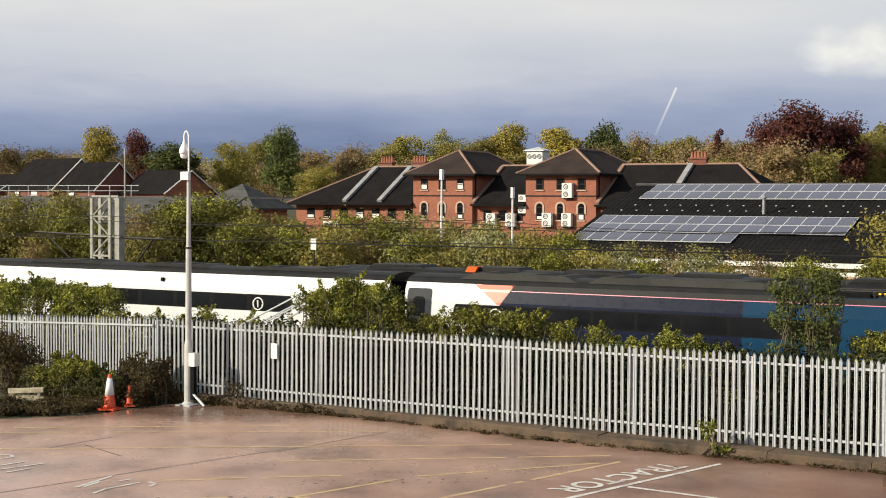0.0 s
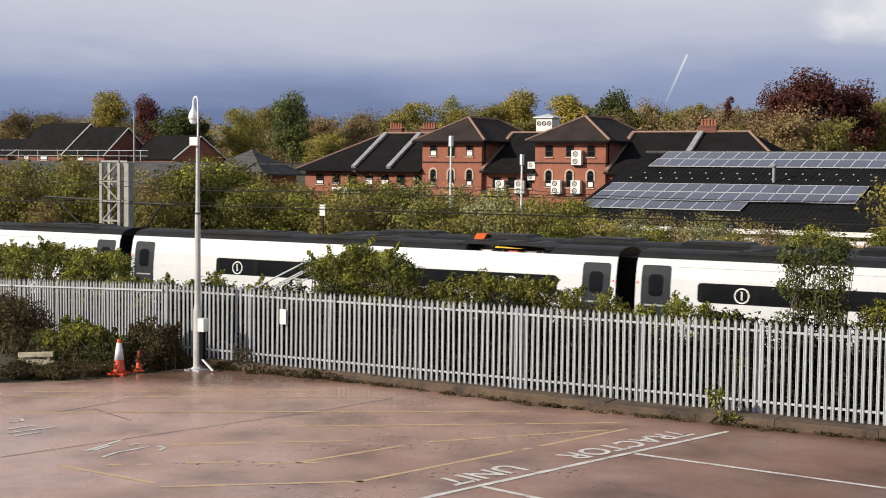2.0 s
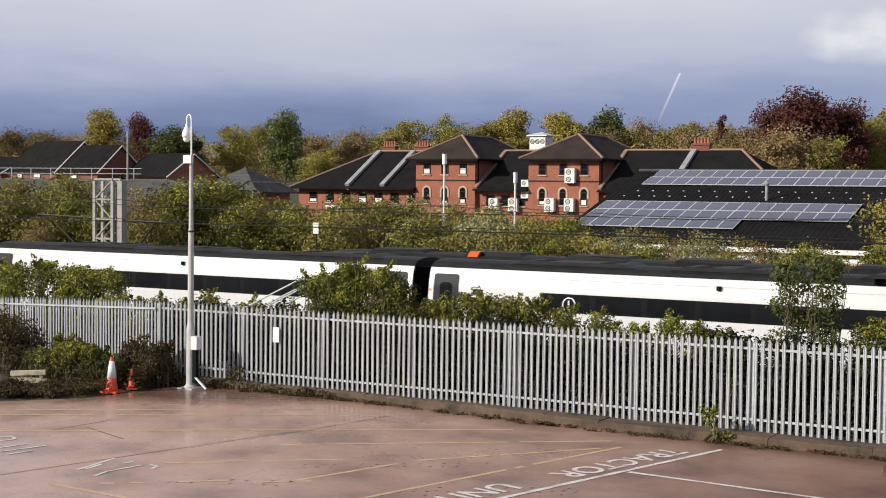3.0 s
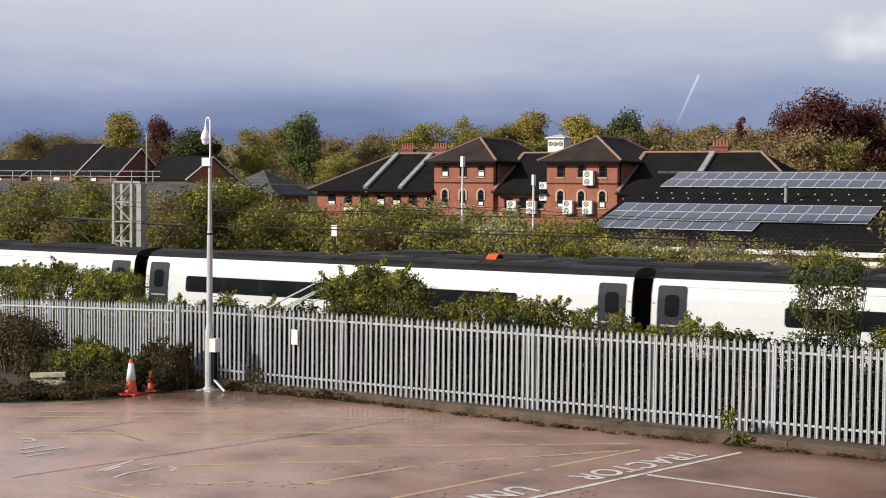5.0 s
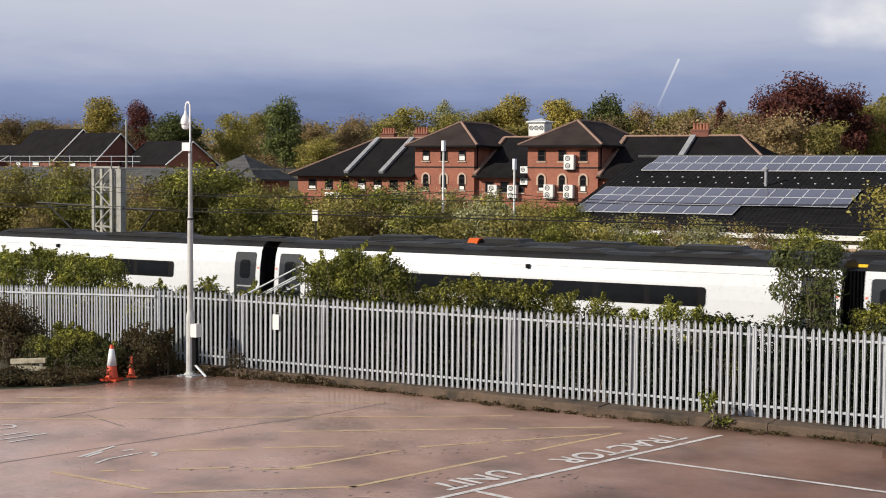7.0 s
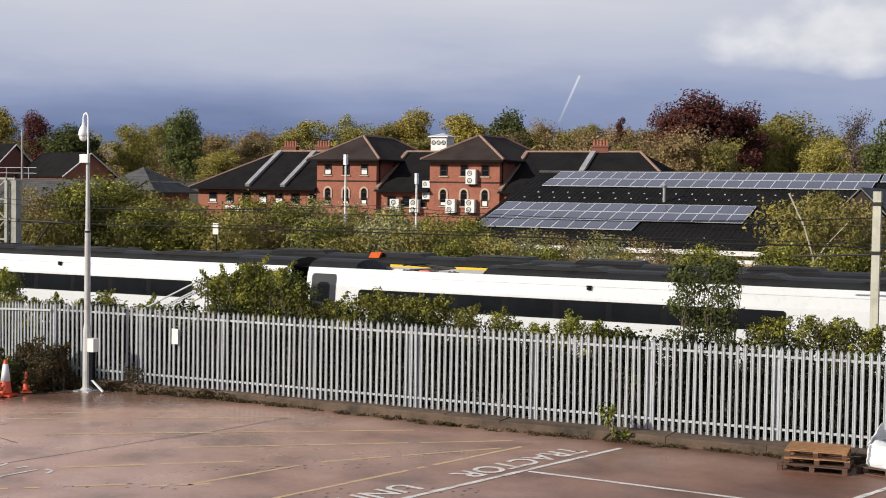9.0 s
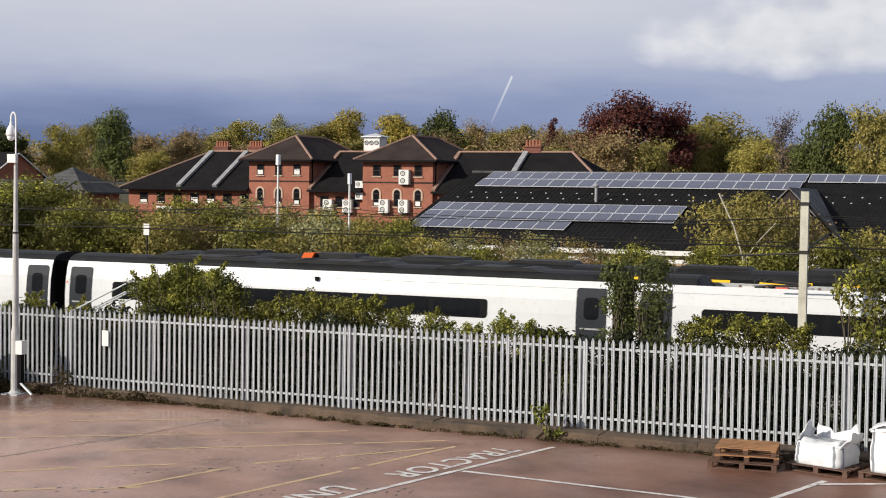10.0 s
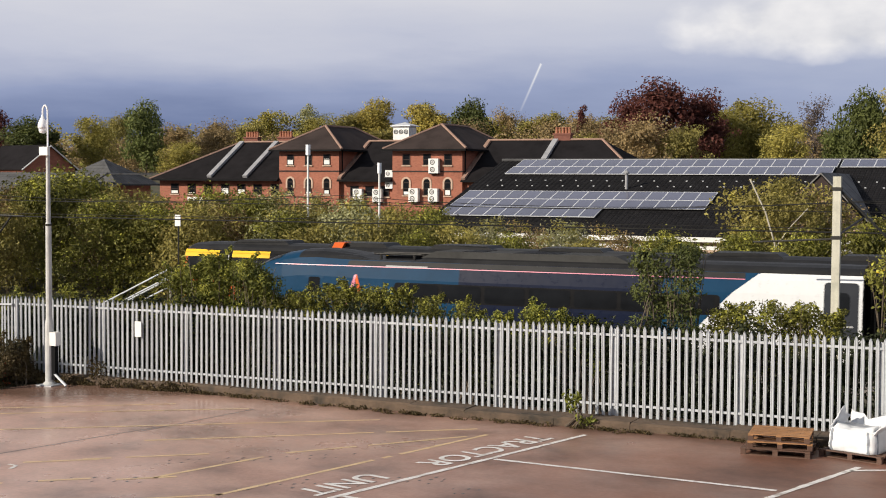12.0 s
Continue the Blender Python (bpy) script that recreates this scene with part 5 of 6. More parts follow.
    def array(xs, rows, name):
        for x, n, y in rows:
            for i in range(n):
                sp = thing("solar_panel", "blue-grey solar panel with aluminium frame on the shed roof", "solar panel", group="solar panels")
                sp.matrix_basis = pose(x + i * 0.995, y, shed_z(y) + 0.09) @ pose(0, 0, 0, 17, 0, 0)
                part("cell_sheet", cell_me, None, sp)
                part("frame", fr_me, None, sp)

    d = 1.66 * math.cos(SHED_A)
    array(0, [(-35.15, 10, 77.0), (-35.1, 16, 77.0 + d), (-35.05, 16, 77.0 + 2 * d), (-34.1, 21, 85.3), (-34.0, 21, 85.3 + d), (-12.95, 14, 85.3 + d)], "")


solar_shed()


def house(x, y, w, d, ze, zr, rz, label, mat="brown_brick", windows=()):
    ob = thing("house", label, "house", at=(x, y, gz(y) - 0.3), rz=rz)
    g = gz(y) - 0.3
    ze, zr = ze - g, zr - g
    part("wall", Shape().box(-w / 2, -d / 2, 0, w / 2, d / 2, ze), MAT[mat], ob)
    for s in (-1, 1):
        part("gable", Shape().prism([(-d / 2, ze), (d / 2, ze), (0, zr - 0.05)], lambda u, v, k: (s * (w / 2 - 0.25 * k), u, v)), MAT[mat], ob)
        a = Vector((0, s * (d / 2 + 0.45), ze - 0.45 * (zr - ze) / (d / 2)))
        b = Vector((0, 0, zr))
        sh = Shape().add([(-w / 2 - 0.35, a.y, a.z), (w / 2 + 0.35, a.y, a.z), (w / 2 + 0.35, 0, zr), (-w / 2 - 0.35, 0, zr)] +
                         [(-w / 2 - 0.35, a.y, a.z + 0.18), (w / 2 + 0.35, a.y, a.z + 0.18), (w / 2 + 0.35, 0, zr + 0.18), (-w / 2 - 0.35, 0, zr + 0.18)],
                         [(0, 1, 2, 3), (4, 7, 6, 5), (0, 4, 5, 1), (1, 5, 6, 2), (3, 7, 4, 0), (2, 6, 7, 3)])
        part("roof_slope", sh, MAT["slate"], ob, "dark tiled roof slope")
        for e in (-1, 1):
            part("bargeboard", Shape().tube((e * (w / 2 + 0.38), a.y, a.z + 0.02), (e * (w / 2 + 0.38), 0, zr + 0.02), 0.1, n=4), MAT["white"], ob)
    for wx, wz, ww, wh in windows:
        window(ob, wx, -d / 2 - 0.03, wz - g, ww, wh, shade=0.7)
    return ob


house(-153.2, 152, 13, 9, 7.5, 11.7, -14, "dark-roofed brick house with white windows", windows=((1.5, 7.0, 1.9, 1.2), (-3.5, 7.0, 1.5, 1.1)))
house(-141.8, 149, 8, 8, 7.4, 11.0, -8, "brown brick house with a dark tiled gable roof", windows=((-1.2, 6.9, 1.5, 1.2),))
house(-130.0, 150, 11, 8, 6.9, 9.8, -16, "red brick house with white bargeboards and dark roof", "brick")
house(-172, 158, 14, 9, 7.2, 9.6, -10, "dark-roofed terraced house among trees", windows=((1.0, 6.9, 1.6, 1.1),))


def low_buildings():
    ob = thing("grey_roofed_building", "long low building with grey slate roof and roof handrails", "building", at=(0, 0, 0))
    x0, x1, y0, y1 = -128.0, -82.6, 100.0, 106.5
    a = math.atan2(2.9, 6.5)
    part("wall", Shape().box(x0 + 0.3, y0 + 0.4, -0.5, x1 - 0.3, y1 + 6, 3.2), MAT["brick_pale"], ob)
    part("roof_slope", Shape().box(0, -0.3, -0.15, x1 - x0, 7.1, 0), MAT["grey_tile"], ob, "grey slate roof slope", m=pose(x0, y0, 3.15) @ pose(0, 0, 0, math.degrees(a), 0, 0))
    part("flat_roof", Shape().box(x0, y1 - 0.1, 5.85, x1, y1 + 7, 6.0), MAT["concrete"], ob)
    for i in range(11):
        x = x0 + 1 + i * 2.9
        part("handrail_post", Shape().tube((x, y1 + 1, 5.9), (x, y1 + 1, 7.2), 0.04, n=5), MAT["steel"], ob)
    for z in (6.6, 7.15):
        part("handrail", Shape().tube((x0 + 1, y1 + 1, z), (-97.0, y1 + 1, z), 0.03, n=5), MAT["steel"], ob)
    ob = thing("hipped_pavilion", "small brick building with grey hipped slate roof", "building")
    part("wall", Shape().box(-95.9, 115.5, 0, -88.7, 121.5, 4.85), MAT["brick"], ob)
    sh = Shape()
    hip_roof(sh, -96.6, -88.0, 114.8, 122.2, 4.95, 7.5, "y", 3.6, 3.6)
    part("roof", sh, MAT["grey_tile"], ob, "grey slate hipped roof")
    part("fascia", Shape().box(-96.7, 114.68, 4.65, -87.9, 114.78, 4.9), MAT["white"], ob)


low_buildings()


def thin_pole(x, y, z0, z1, head):
    ob = thing("platform_lamp", "slim white platform lamp column", "lamp post", at=(x, y, z0), group="platform lamps")
    part("column", Shape().tube((0, 0, 0), (0, 0, z1 - z0), 0.075, 0.05, 10), MAT["white"], ob)
    part("lantern", Shape().box(-head, -0.12, z1 - z0 - 0.55, head, 0.12, z1 - z0), MAT["lamp_white"], ob)


def signal_board(x, y, z):
    ob = thing("signal_board", "small white trackside marker board on a post", "sign", at=(x, y, -1.1))
    part("post", Shape().tube((0, 0.05, 0), (0, 0.05, z + 1.1), 0.04, n=8), MAT["dark_metal"], ob)
    part("board", Shape().box(-0.16, -0.02, z + 0.85, 0.16, 0.02, z + 1.4), MAT["white"], ob)


signal_board(-39.65, 56.5, 3.37)
thin_pole(-36.7, 64, -1.1, 7.25, 0.075)
thin_pole(-32.5, 64, -1.1, 6.3, 0.06)


# ---- trees and shrubs ----
PROTO = dict(
    brown=tree("tree", "brown-twigged tree just coming into leaf", "brown", 1, 10, 4.4, 0.15, 6500, 0.15, clumps=10, limbs=30, twigs=6),
    grey=tree("tree", "bare grey twiggy winter tree", "grey", 2, 10, 3.8, 0.3, 2500, 0.12, clumps=6, limbs=40, twigs=8),
    gold=tree("tree", "golden-leaved broad spreading tree", "gold", 3, 11, 4.6, 0.12, 10000, 0.17),
    copper=tree("tree", "dark copper-leaved beech tree", "copper", 4, 11.5, 4.8, 0.12, 9000, 0.19, clumps=26, limbs=26),
    dark=tree("tree", "dark green dense broadleaf tree", "dark", 5, 10, 4.4, 0.12, 9000, 0.2),
    spring=tree("tree", "pale spring-green broadleaf tree", "spring", 6, 10.5, 4.4, 0.1, 10000, 0.16),
    olive=tree("tree", "olive-green tree in early leaf", "olive", 7, 10.5, 4.4, 0.1, 9500, 0.155, limbs=24, twigs=5),
    pale=tree("tree", "pale blossoming spring tree", "pale", 8, 11, 4.4, 0.15, 9000, 0.15),
    cypress=tree("tree", "slim dark columnar conifer tree", "copper", 9, 11, 1.3, 0.08, 2200, 0.16, clumps=22, limbs=26),
)
HGT = dict(brown=10, grey=10, gold=11, copper=11.5, dark=10, spring=10.5, olive=10.5, pale=11, cypress=11)
WID = dict(brown=4.4, grey=3.8, gold=4.6, copper=4.8, dark=4.4, spring=4.4, olive=4.4, pale=4.4, cypress=1.3)
FAR = [
    ("brown", -214.1, 200, 10.2, 5.9), ("brown", -193.8, 190, 9.0, 4.4), ("gold", -176.3, 185, 12.1, 5.6), ("copper", -180.6, 200, 11.9, 4.1), ("dark", -154.5, 180, 9.0, 5.8),
    ("spring", -150.6, 190, 10.4, 4.4), ("olive", -163.6, 215, 11.4, 4.4), ("dark", -128.8, 175, 11.0, 3.9), ("spring", -118.4, 170, 5.9, 3.8), ("brown", -131.7, 200, 9.1, 4.8),
    ("olive", -138.7, 220, 9.6, 4.7), ("spring", -138.6, 230, 12.2, 6.5), ("pale", -133.4, 235, 13.4, 4.9), ("olive", -118.5, 220, 10.8, 4.5), ("gold", -114.8, 225, 12.4, 5.6),
    ("dark", -112.3, 240, 12.2, 3.2), ("olive", -105.4, 230, 10.8, 4.1), ("dark", -96.5, 225, 12.3, 4.5), ("brown", -96.4, 240, 11.4, 4.2), ("grey", -95.3, 250, 10.6, 3.8),
    ("spring", -86.2, 240, 11.4, 3.6), ("cypress", -67.5, 200, 11.8, 1.0), ("copper", -52.8, 175, 10.5, 4.1), ("copper", -47.0, 170, 12.2, 5.9), ("copper", -42.6, 174, 10.6, 4.4),
    ("brown", -43.3, 150, 9.6, 4.9), ("olive", -39.5, 152, 8.8, 3.8), ("brown", -48.6, 155, 8.4, 3.4), ("spring", -42.0, 185, 9.7, 3.5), ("spring", -38.5, 185, 11.1, 5.0),
    ("spring", -41.1, 180, 9.6, 3.0), ("grey", -34.0, 200, 11.3, 4.1), ("spring", -31.5, 170, 7.6, 3.5), ("dark", -25.5, 170, 6.8, 2.8), ("dark", -21.7, 165, 10.9, 3.6),
    ("olive", -17.1, 160, 12.1, 4.2), ("dark", -13.7, 165, 11.5, 4.4), ("olive", -8.0, 165, 11, 4.4), ("brown", -204, 205, 9.0, 5.0), ("olive", -222, 215, 10.5, 5.0),
    ("brown", -160, 172, 7.0, 4.0), ("spring", -110, 190, 6.5, 4.5), ("brown", -123, 185, 7.5, 4.5), ("olive", -100, 200, 8.0, 5.0), ("brown", -88, 205, 8.5, 5.0), ("brown", -78, 215, 9.0, 5.0),
    ("olive", -70, 225, 10.0, 5.0), ("brown", -62, 190, 8.0, 4.5), ("brown", -145, 205, 8.5, 5.0), ("brown", -170, 195, 8.5, 5.0), ("olive", -58, 170, 6.5, 4.0),
    ("gold", -107, 228, 11.6, 6.0), ("olive", -122, 232, 11.4, 6.0), ("spring", -100, 236, 11.0, 5.6), ("olive", -90, 240, 10.6, 5.6), ("brown", -80, 236, 10.4, 5.6), ("spring", -128, 228, 10.8, 5.5),
]


def far_trees():
    rng = np.random.default_rng(21)
    for k, proto in PROTO.items():
        rows = [(x, y, gz(y) - 0.2, w / WID[k], (h + 0.3) / HGT[k], 360 * rng.random()) for kk, x, y, h, w in FAR if kk == k]
        scatter(proto, rows)


far_trees()


def woodland():
    """Distant woods behind the named trees."""
    rng = np.random.default_rng(31)
    blobs = []
    for i in range(150):
        y = 255 + 60 * rng.random()
        x = -340 + 400 * rng.random()
        h = 5.5 + 3.5 * rng.random()
        for j in range(3):
            blobs.append((x + rng.normal() * 3, y + rng.normal() * 2, gz(y) + h * (0.25 + 0.3 * j), 4.5, 4, h * 0.3))
    ob = part("woodland", leaves(rng, blobs, 70000, 0.42), LEAF["olive"], fix=False)
    tagged(ob, "distant mixed woodland in brown-green early leaf", "woodland", kind="stuff")


woodland()


def thicket():
    """Brown scrub woodland filling the rise behind the buildings."""
    rng = np.random.default_rng(33)
    blobs = []
    for i in range(130):
        y = 196 + 45 * rng.random()
        x = -235 + 235 * rng.random()
        h = 4.0 + 3.0 * rng.random()
        for j in range(3):
            blobs.append((x + rng.normal() * 2, y + rng.normal() * 2, gz(y) + h * (0.2 + 0.3 * j), 3.4, 3, h * 0.3))
    ob = part("thicket", leaves(rng, blobs, 60000, 0.26), LEAF["brown"], fix=False)
    tagged(ob, "brown scrub woodland just coming into leaf", "woodland", kind="stuff")


thicket()

SHRUB = dict(
    a=tree("shrub", "olive-green trackside shrub with thin stems", "olive", 41, 5.5, 2.6, 0.05, 6000, 0.09, clumps=18, limbs=26, twigs=6, r0=0.07),
    b=tree("shrub", "leafy green trackside shrub", "bush", 42, 5.5, 2.6, 0.03, 6500, 0.09, clumps=20, limbs=22, twigs=5, r0=0.07),
    c=tree("shrub", "pale flowering trackside shrub", "pale", 43, 5.5, 2.5, 0.05, 5200, 0.085, clumps=16, limbs=24, twigs=5, r0=0.07),
    d=tree("shrub", "brown twiggy trackside shrub", "brown", 44, 5.5, 2.5, 0.05, 4600, 0.075, clumps=14, limbs=36, twigs=8, r0=0.07),
    e=tree("birch_tree", "young birch tree with pale trunk and sparse leaves", "olive", 45, 6.5, 2.2, 0.2, 2600, 0.09, bark="birch", clumps=12, limbs=26, twigs=7, r0=0.085),
)
ROWS = [
    ("a", -64.8, 60, 5.5), ("d", -66.3, 64, 5.8), ("a", -65.1, 66, 5.6), ("d", -59.2, 66, 5.7), ("b", -58.4, 68, 6.4), ("b", -54.2, 66, 6.8), ("b", -47.2, 60, 5.4), ("a", -50.2, 66, 5.5),
    ("e", -47.8, 66, 6.0), ("a", -41.4, 60, 5.2), ("d", -40.6, 62, 5.3), ("b", -39.9, 64, 5.5), ("c", -39.5, 66, 5.8), ("e", -37.2, 66, 6.0), ("c", -33.3, 62, 5.5), ("a", -30.4, 60, 4.8),
    ("e", -29.4, 62, 4.9), ("a", -26.5, 60, 4.4), ("c", -27.3, 66, 4.5), ("d", -25.2, 66, 4.5), ("c", -22.2, 64, 4.5), ("d", -19.3, 62, 4.5), ("b", -16.7, 60, 4.2), ("e", -12.7, 66, 7.0),
    ("d", -11.3, 70, 6.4), ("b", -10.2, 58, 4.4), ("b", -7.1, 58, 4.9), ("a", -6.2, 60, 5.1), ("b", -12.6, 58, 4.4), ("a", -69.0, 60, 5.2), ("b", -71.0, 65, 5.6), ("d", -61.5, 59, 4.6),
    ("b", -56.5, 60, 5.2), ("a", -52.5, 59, 5.0), ("b", -44.0, 61, 5.0), ("b", -36.0, 60, 4.8), ("a", -33.5, 58.5, 4.3), ("b", -28.0, 58.5, 4.1), ("b", -23.5, 59, 4.0), ("a", -19.8, 58.5, 3.9),
    ("d", -3.5, 60, 5.2), ("b", -0.5, 60, 5.5), ("b", -44.5, 66, 5.8), ("a", -53, 70, 6.0), ("d", -75, 66, 5.8), ("a", -66.5, 62, 6.7), ("a", -61.5, 62.5, 6.9), ("d", -57.0, 63, 6.5), ("b", -53.0, 63, 6.4), ("e", -10.9, 68, 6.9), ("a", -13.6, 67.5, 6.4), ("e", -43.0, 64, 5.8), ("c", -36.5, 61, 4.9), ("a", -79, 70, 6.2), ("b", -15.0, 58, 4.0),
    ("c", -38.2, 67, 5.5), ("b", -35.6, 67, 5.2), ("a", -33.4, 66.5, 5.1), ("b", -31.4, 67, 5.0), ("a", -36.4, 63.5, 5.1), ("c", -34.2, 64.5, 4.9), ("b", -30.0, 65, 4.8),
    ("a", -46.0, 63, 5.4), ("d", -49.0, 63, 5.4), ("b", -42.0, 67, 5.6), ("a", -63.5, 60, 5.6), ("b", -60.0, 61, 5.8), ("b", -68.0, 66, 6.2),
]


def trackside():
    rng = np.random.default_rng(51)
    for k, proto in SHRUB.items():
        top = 6.5 if k == "e" else 5.5
        scatter(proto, [(x, y, -1.15, (h / top) * (0.9 + 0.2 * rng.random()), h / top * 1.02, 360 * rng.random()) for kk, x, y, h in ROWS if kk == k])


trackside()


def forked_birch():
    ob = thing("birch_tree", "pale forked birch in sparse new leaf", "tree", at=(-12.2, 63.2, -1.15))
    sh = Shape().pipe([(0.1, 0, 0), (0.05, 0, 2.2), (0.0, 0, 3.8), (-0.45, 0.1, 5.2), (-1.2, 0.2, 6.7)], 0.04)
    part("trunk", sh, MAT["birch"], ob, "pale birch stem", smooth=True)
    part("limb", Shape().pipe([(0.02, 0, 3.6), (0.6, 0.1, 4.5), (1.4, 0.2, 5.4)], 0.026), MAT["birch"], ob, smooth=True)
    rng = np.random.default_rng(58)
    bl = [(-1.3 + 3.0 * rng.random(), 0.9 + rng.random(), 4.2 + 2.6 * rng.random(), 0.5, 0.45, 0.4) for _ in range(14)]
    part("crown", leaves(rng, bl, 3600, 0.06), LEAF["olive"], ob, fix=False)


forked_birch()


def bush(name, label, leaf, seed, blobs, n, size, category="bush"):
    rng = np.random.default_rng(seed)
    ob = thing(name, label, category)
    sh, shoots = Shape(), []
    for cx, cy, cz, rx, ry, rz in blobs:
        for i in range(4):
            a = Vector((cx + rng.normal() * 0.2, cy + rng.normal() * 0.15, gz(cy) - 0.05))
            b = Vector((cx + rng.normal() * rx * 0.6, cy + rng.normal() * ry * 0.5, cz + rz * (0.3 + 0.7 * rng.random())))
            m = a.lerp(b, 0.5) + Vector((rng.normal() * 0.1, rng.normal() * 0.1, 0))
            sh.tube(a, m, 0.025, 0.016, 5, cap=False).tube(m, b, 0.016, 0.005, 4, cap=False)
    # long shoots that break the outline
    for i in range(max(6, len(blobs))):
        cx, cy, cz, rx, ry, rz = blobs[int(rng.integers(len(blobs)))]
        g = 2 * math.pi * rng.random()
        tip = Vector((cx + math.cos(g) * rx * 1.1, cy + math.sin(g) * ry, cz + rz * (0.8 + 0.9 * rng.random())))
        for k in range(3):
            p = Vector((cx, cy, cz)).lerp(tip, 0.55 + 0.22 * k)
            shoots.append((p.x, p.y, p.z, 0.07, 0.07, 0.07))
    part("stem_tangle", sh, MAT["bark"], ob, fix=False)
    part("foliage", leaves(rng, blobs + shoots, n, size), LEAF[leaf], ob, fix=False)
    # brighter leaves over the clumps, sunlit highlights put into the colour
    if category == "bush" and leaf in ("ivy", "bush"):
        young = [(x + rx * (rng.random() - 0.5), y + ry * (rng.random() - 0.6), z + rz * 0.4, rx * 0.4, ry * 0.5, rz * 0.55) for x, y, z, rx, ry, rz in blobs for _ in range(2)] + shoots
        part("new_growth", leaves(rng, young, n // 3, size * 0.95), LEAF["tip"], ob, "yellow-green leaves painted bright like sunlit tops", fix=False)
    return ob


def fence_side_greenery():
    rng = np.random.default_rng(61)

    def clumps(x0, x1, y, ztop, zlow, k, r):
        out = []
        for i in range(k):
            x = x0 + (x1 - x0) * (i + 0.5) / k + rng.normal() * 0.1
            u = (x - x0) / (x1 - x0)
            top = ztop - 0.25 * abs(2 * u - 1) + rng.normal() * 0.07
            z = zlow
            while z < top:
                out.append((x + rng.normal() * 0.12, y + rng.normal() * 0.15, min(z + r * 0.6, top - r * 0.6), r * (0.8 + 0.4 * rng.random()), r * 0.8, r * 0.7))
                z += r * 1.0
        return out

    bush("ivy_bush", "dense green ivy bush behind the fence", "ivy", 71, clumps(-22.3, -18.9, 31.4, 3.24, 0.2, 8, 0.46), 36000, 0.04)
    bush("bramble_bush", "sprawling bramble bush behind the fence", "bush", 72, clumps(-19.1, -13.6, 31.3, 2.68, 0.2, 12, 0.38), 31000, 0.039)
    bush("bramble_bush", "low ivy sprigs above the fence top", "ivy", 73, clumps(-13.7, -9.6, 31.2, 2.3, 0.4, 8, 0.32), 11000, 0.038)
    bush("ivy_column", "tall ivy-clad stump standing behind the fence", "dark", 74, clumps(-8.85, -7.95, 31.4, 4.15, 0.2, 2, 0.4), 9500, 0.042)
    bush("bramble_bush", "bramble bush around the base of a mast", "bush", 75, clumps(-7.6, -4.6, 31.8, 2.65, 0.2, 6, 0.36), 15000, 0.038)
    bush("bramble_bush", "tall brown-green bush behind the fence", "bush", 76, clumps(-3.7, 1.5, 32.2, 4.2, 0.2, 9, 0.55), 17000, 0.055)
    bush("bramble_bush", "green bramble hedge behind the fence return", "ivy", 77, clumps(-37.5, -31.0, 33.6, 2.75, 0.0, 10, 0.5), 28000, 0.046)
    bush("bramble_bush", "low bramble hedge behind the fence corner", "bush", 78, clumps(-31.2, -22.6, 32.6, 2.05, 0.0, 12, 0.42), 21000, 0.043)
    # undergrowth seen between the pales, shade painted into its dark leaf colour
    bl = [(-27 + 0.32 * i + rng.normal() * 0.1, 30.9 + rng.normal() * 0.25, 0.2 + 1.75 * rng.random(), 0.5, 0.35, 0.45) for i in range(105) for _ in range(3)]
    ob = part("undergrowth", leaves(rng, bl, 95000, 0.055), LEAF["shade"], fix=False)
    tagged(ob, "tangled undergrowth behind the fence, leaves darkened for shade", "undergrowth", kind="stuff")
    # verge in front of the fence return
    gl = [(-27.5 + 2.2 * rng.random(), 24.9 + 2.0 * rng.random(), 0.04 + 0.1 * rng.random(), 0.28, 0.26, 0.12) for i in range(26)]
    gl = [q for q in gl if q[0] < float(np.interp(q[1], [24.2, 25.9, 28.5], [-26.9, -25.6, -25.2]))]
    tagged(part("ground_cover", leaves(rng, gl, 5000, 0.036), LEAF["dry"], fix=False), "low green ground ivy on the verge", "ground cover", kind="stuff")
    # mound leaves dark, the shade of its crevices painted in; brighter leaves above
    bush("bramble_bush", "broad bramble mound on the verge, leaves darkened like crevice shade", "deep", 79, [(-29.2 + 3.2 * rng.random(), 27.5 + 1.1 * rng.random(), 0.2 + 0.42 * rng.random(), 0.42, 0.38, 0.3) for i in range(30)], 26000, 0.034)
    bush("bramble_bush", "bright yellow-green bramble growth topping the darkened mound", "bush", 85, [(-28.7 + 2.3 * rng.random(), 27.5 + 0.8 * rng.random(), 0.5 + 0.42 * rng.random(), 0.34, 0.3, 0.22) for i in range(16)], 11000, 0.034)
    bush("bramble_bush", "brown twiggy bramble beside the fence corner", "dry", 84, [(-26.6 + 1.5 * rng.random(), 28.5 + 0.6 * rng.random(), 0.25 + 0.6 * rng.random(), 0.32, 0.28, 0.3) for i in range(14)], 9000, 0.036)
    bush("bramble_bush", "twiggy bramble thicket at the verge edge", "dry", 80, [(-32.6 + 2.4 * rng.random(), 27.8 + 1.8 * rng.random(), 0.4 + 0.8 * rng.random(), 0.55, 0.5, 0.5) for i in range(20)], 12000, 0.042)
    bl = []
    for i in range(60):
        y = 24.4 + 4.9 * rng.random()
        x0 = float(np.interp(y, [24.2, 25.9, 28.5, 29.4], [-26.9, -25.5, -25.1, -24.6]))
        bl.append((x0 - abs(rng.normal()) * 1.6, y, 0.02 + 0.22 * rng.random() ** 2, 0.3, 0.3, 0.07 + 0.16 * rng.random()))
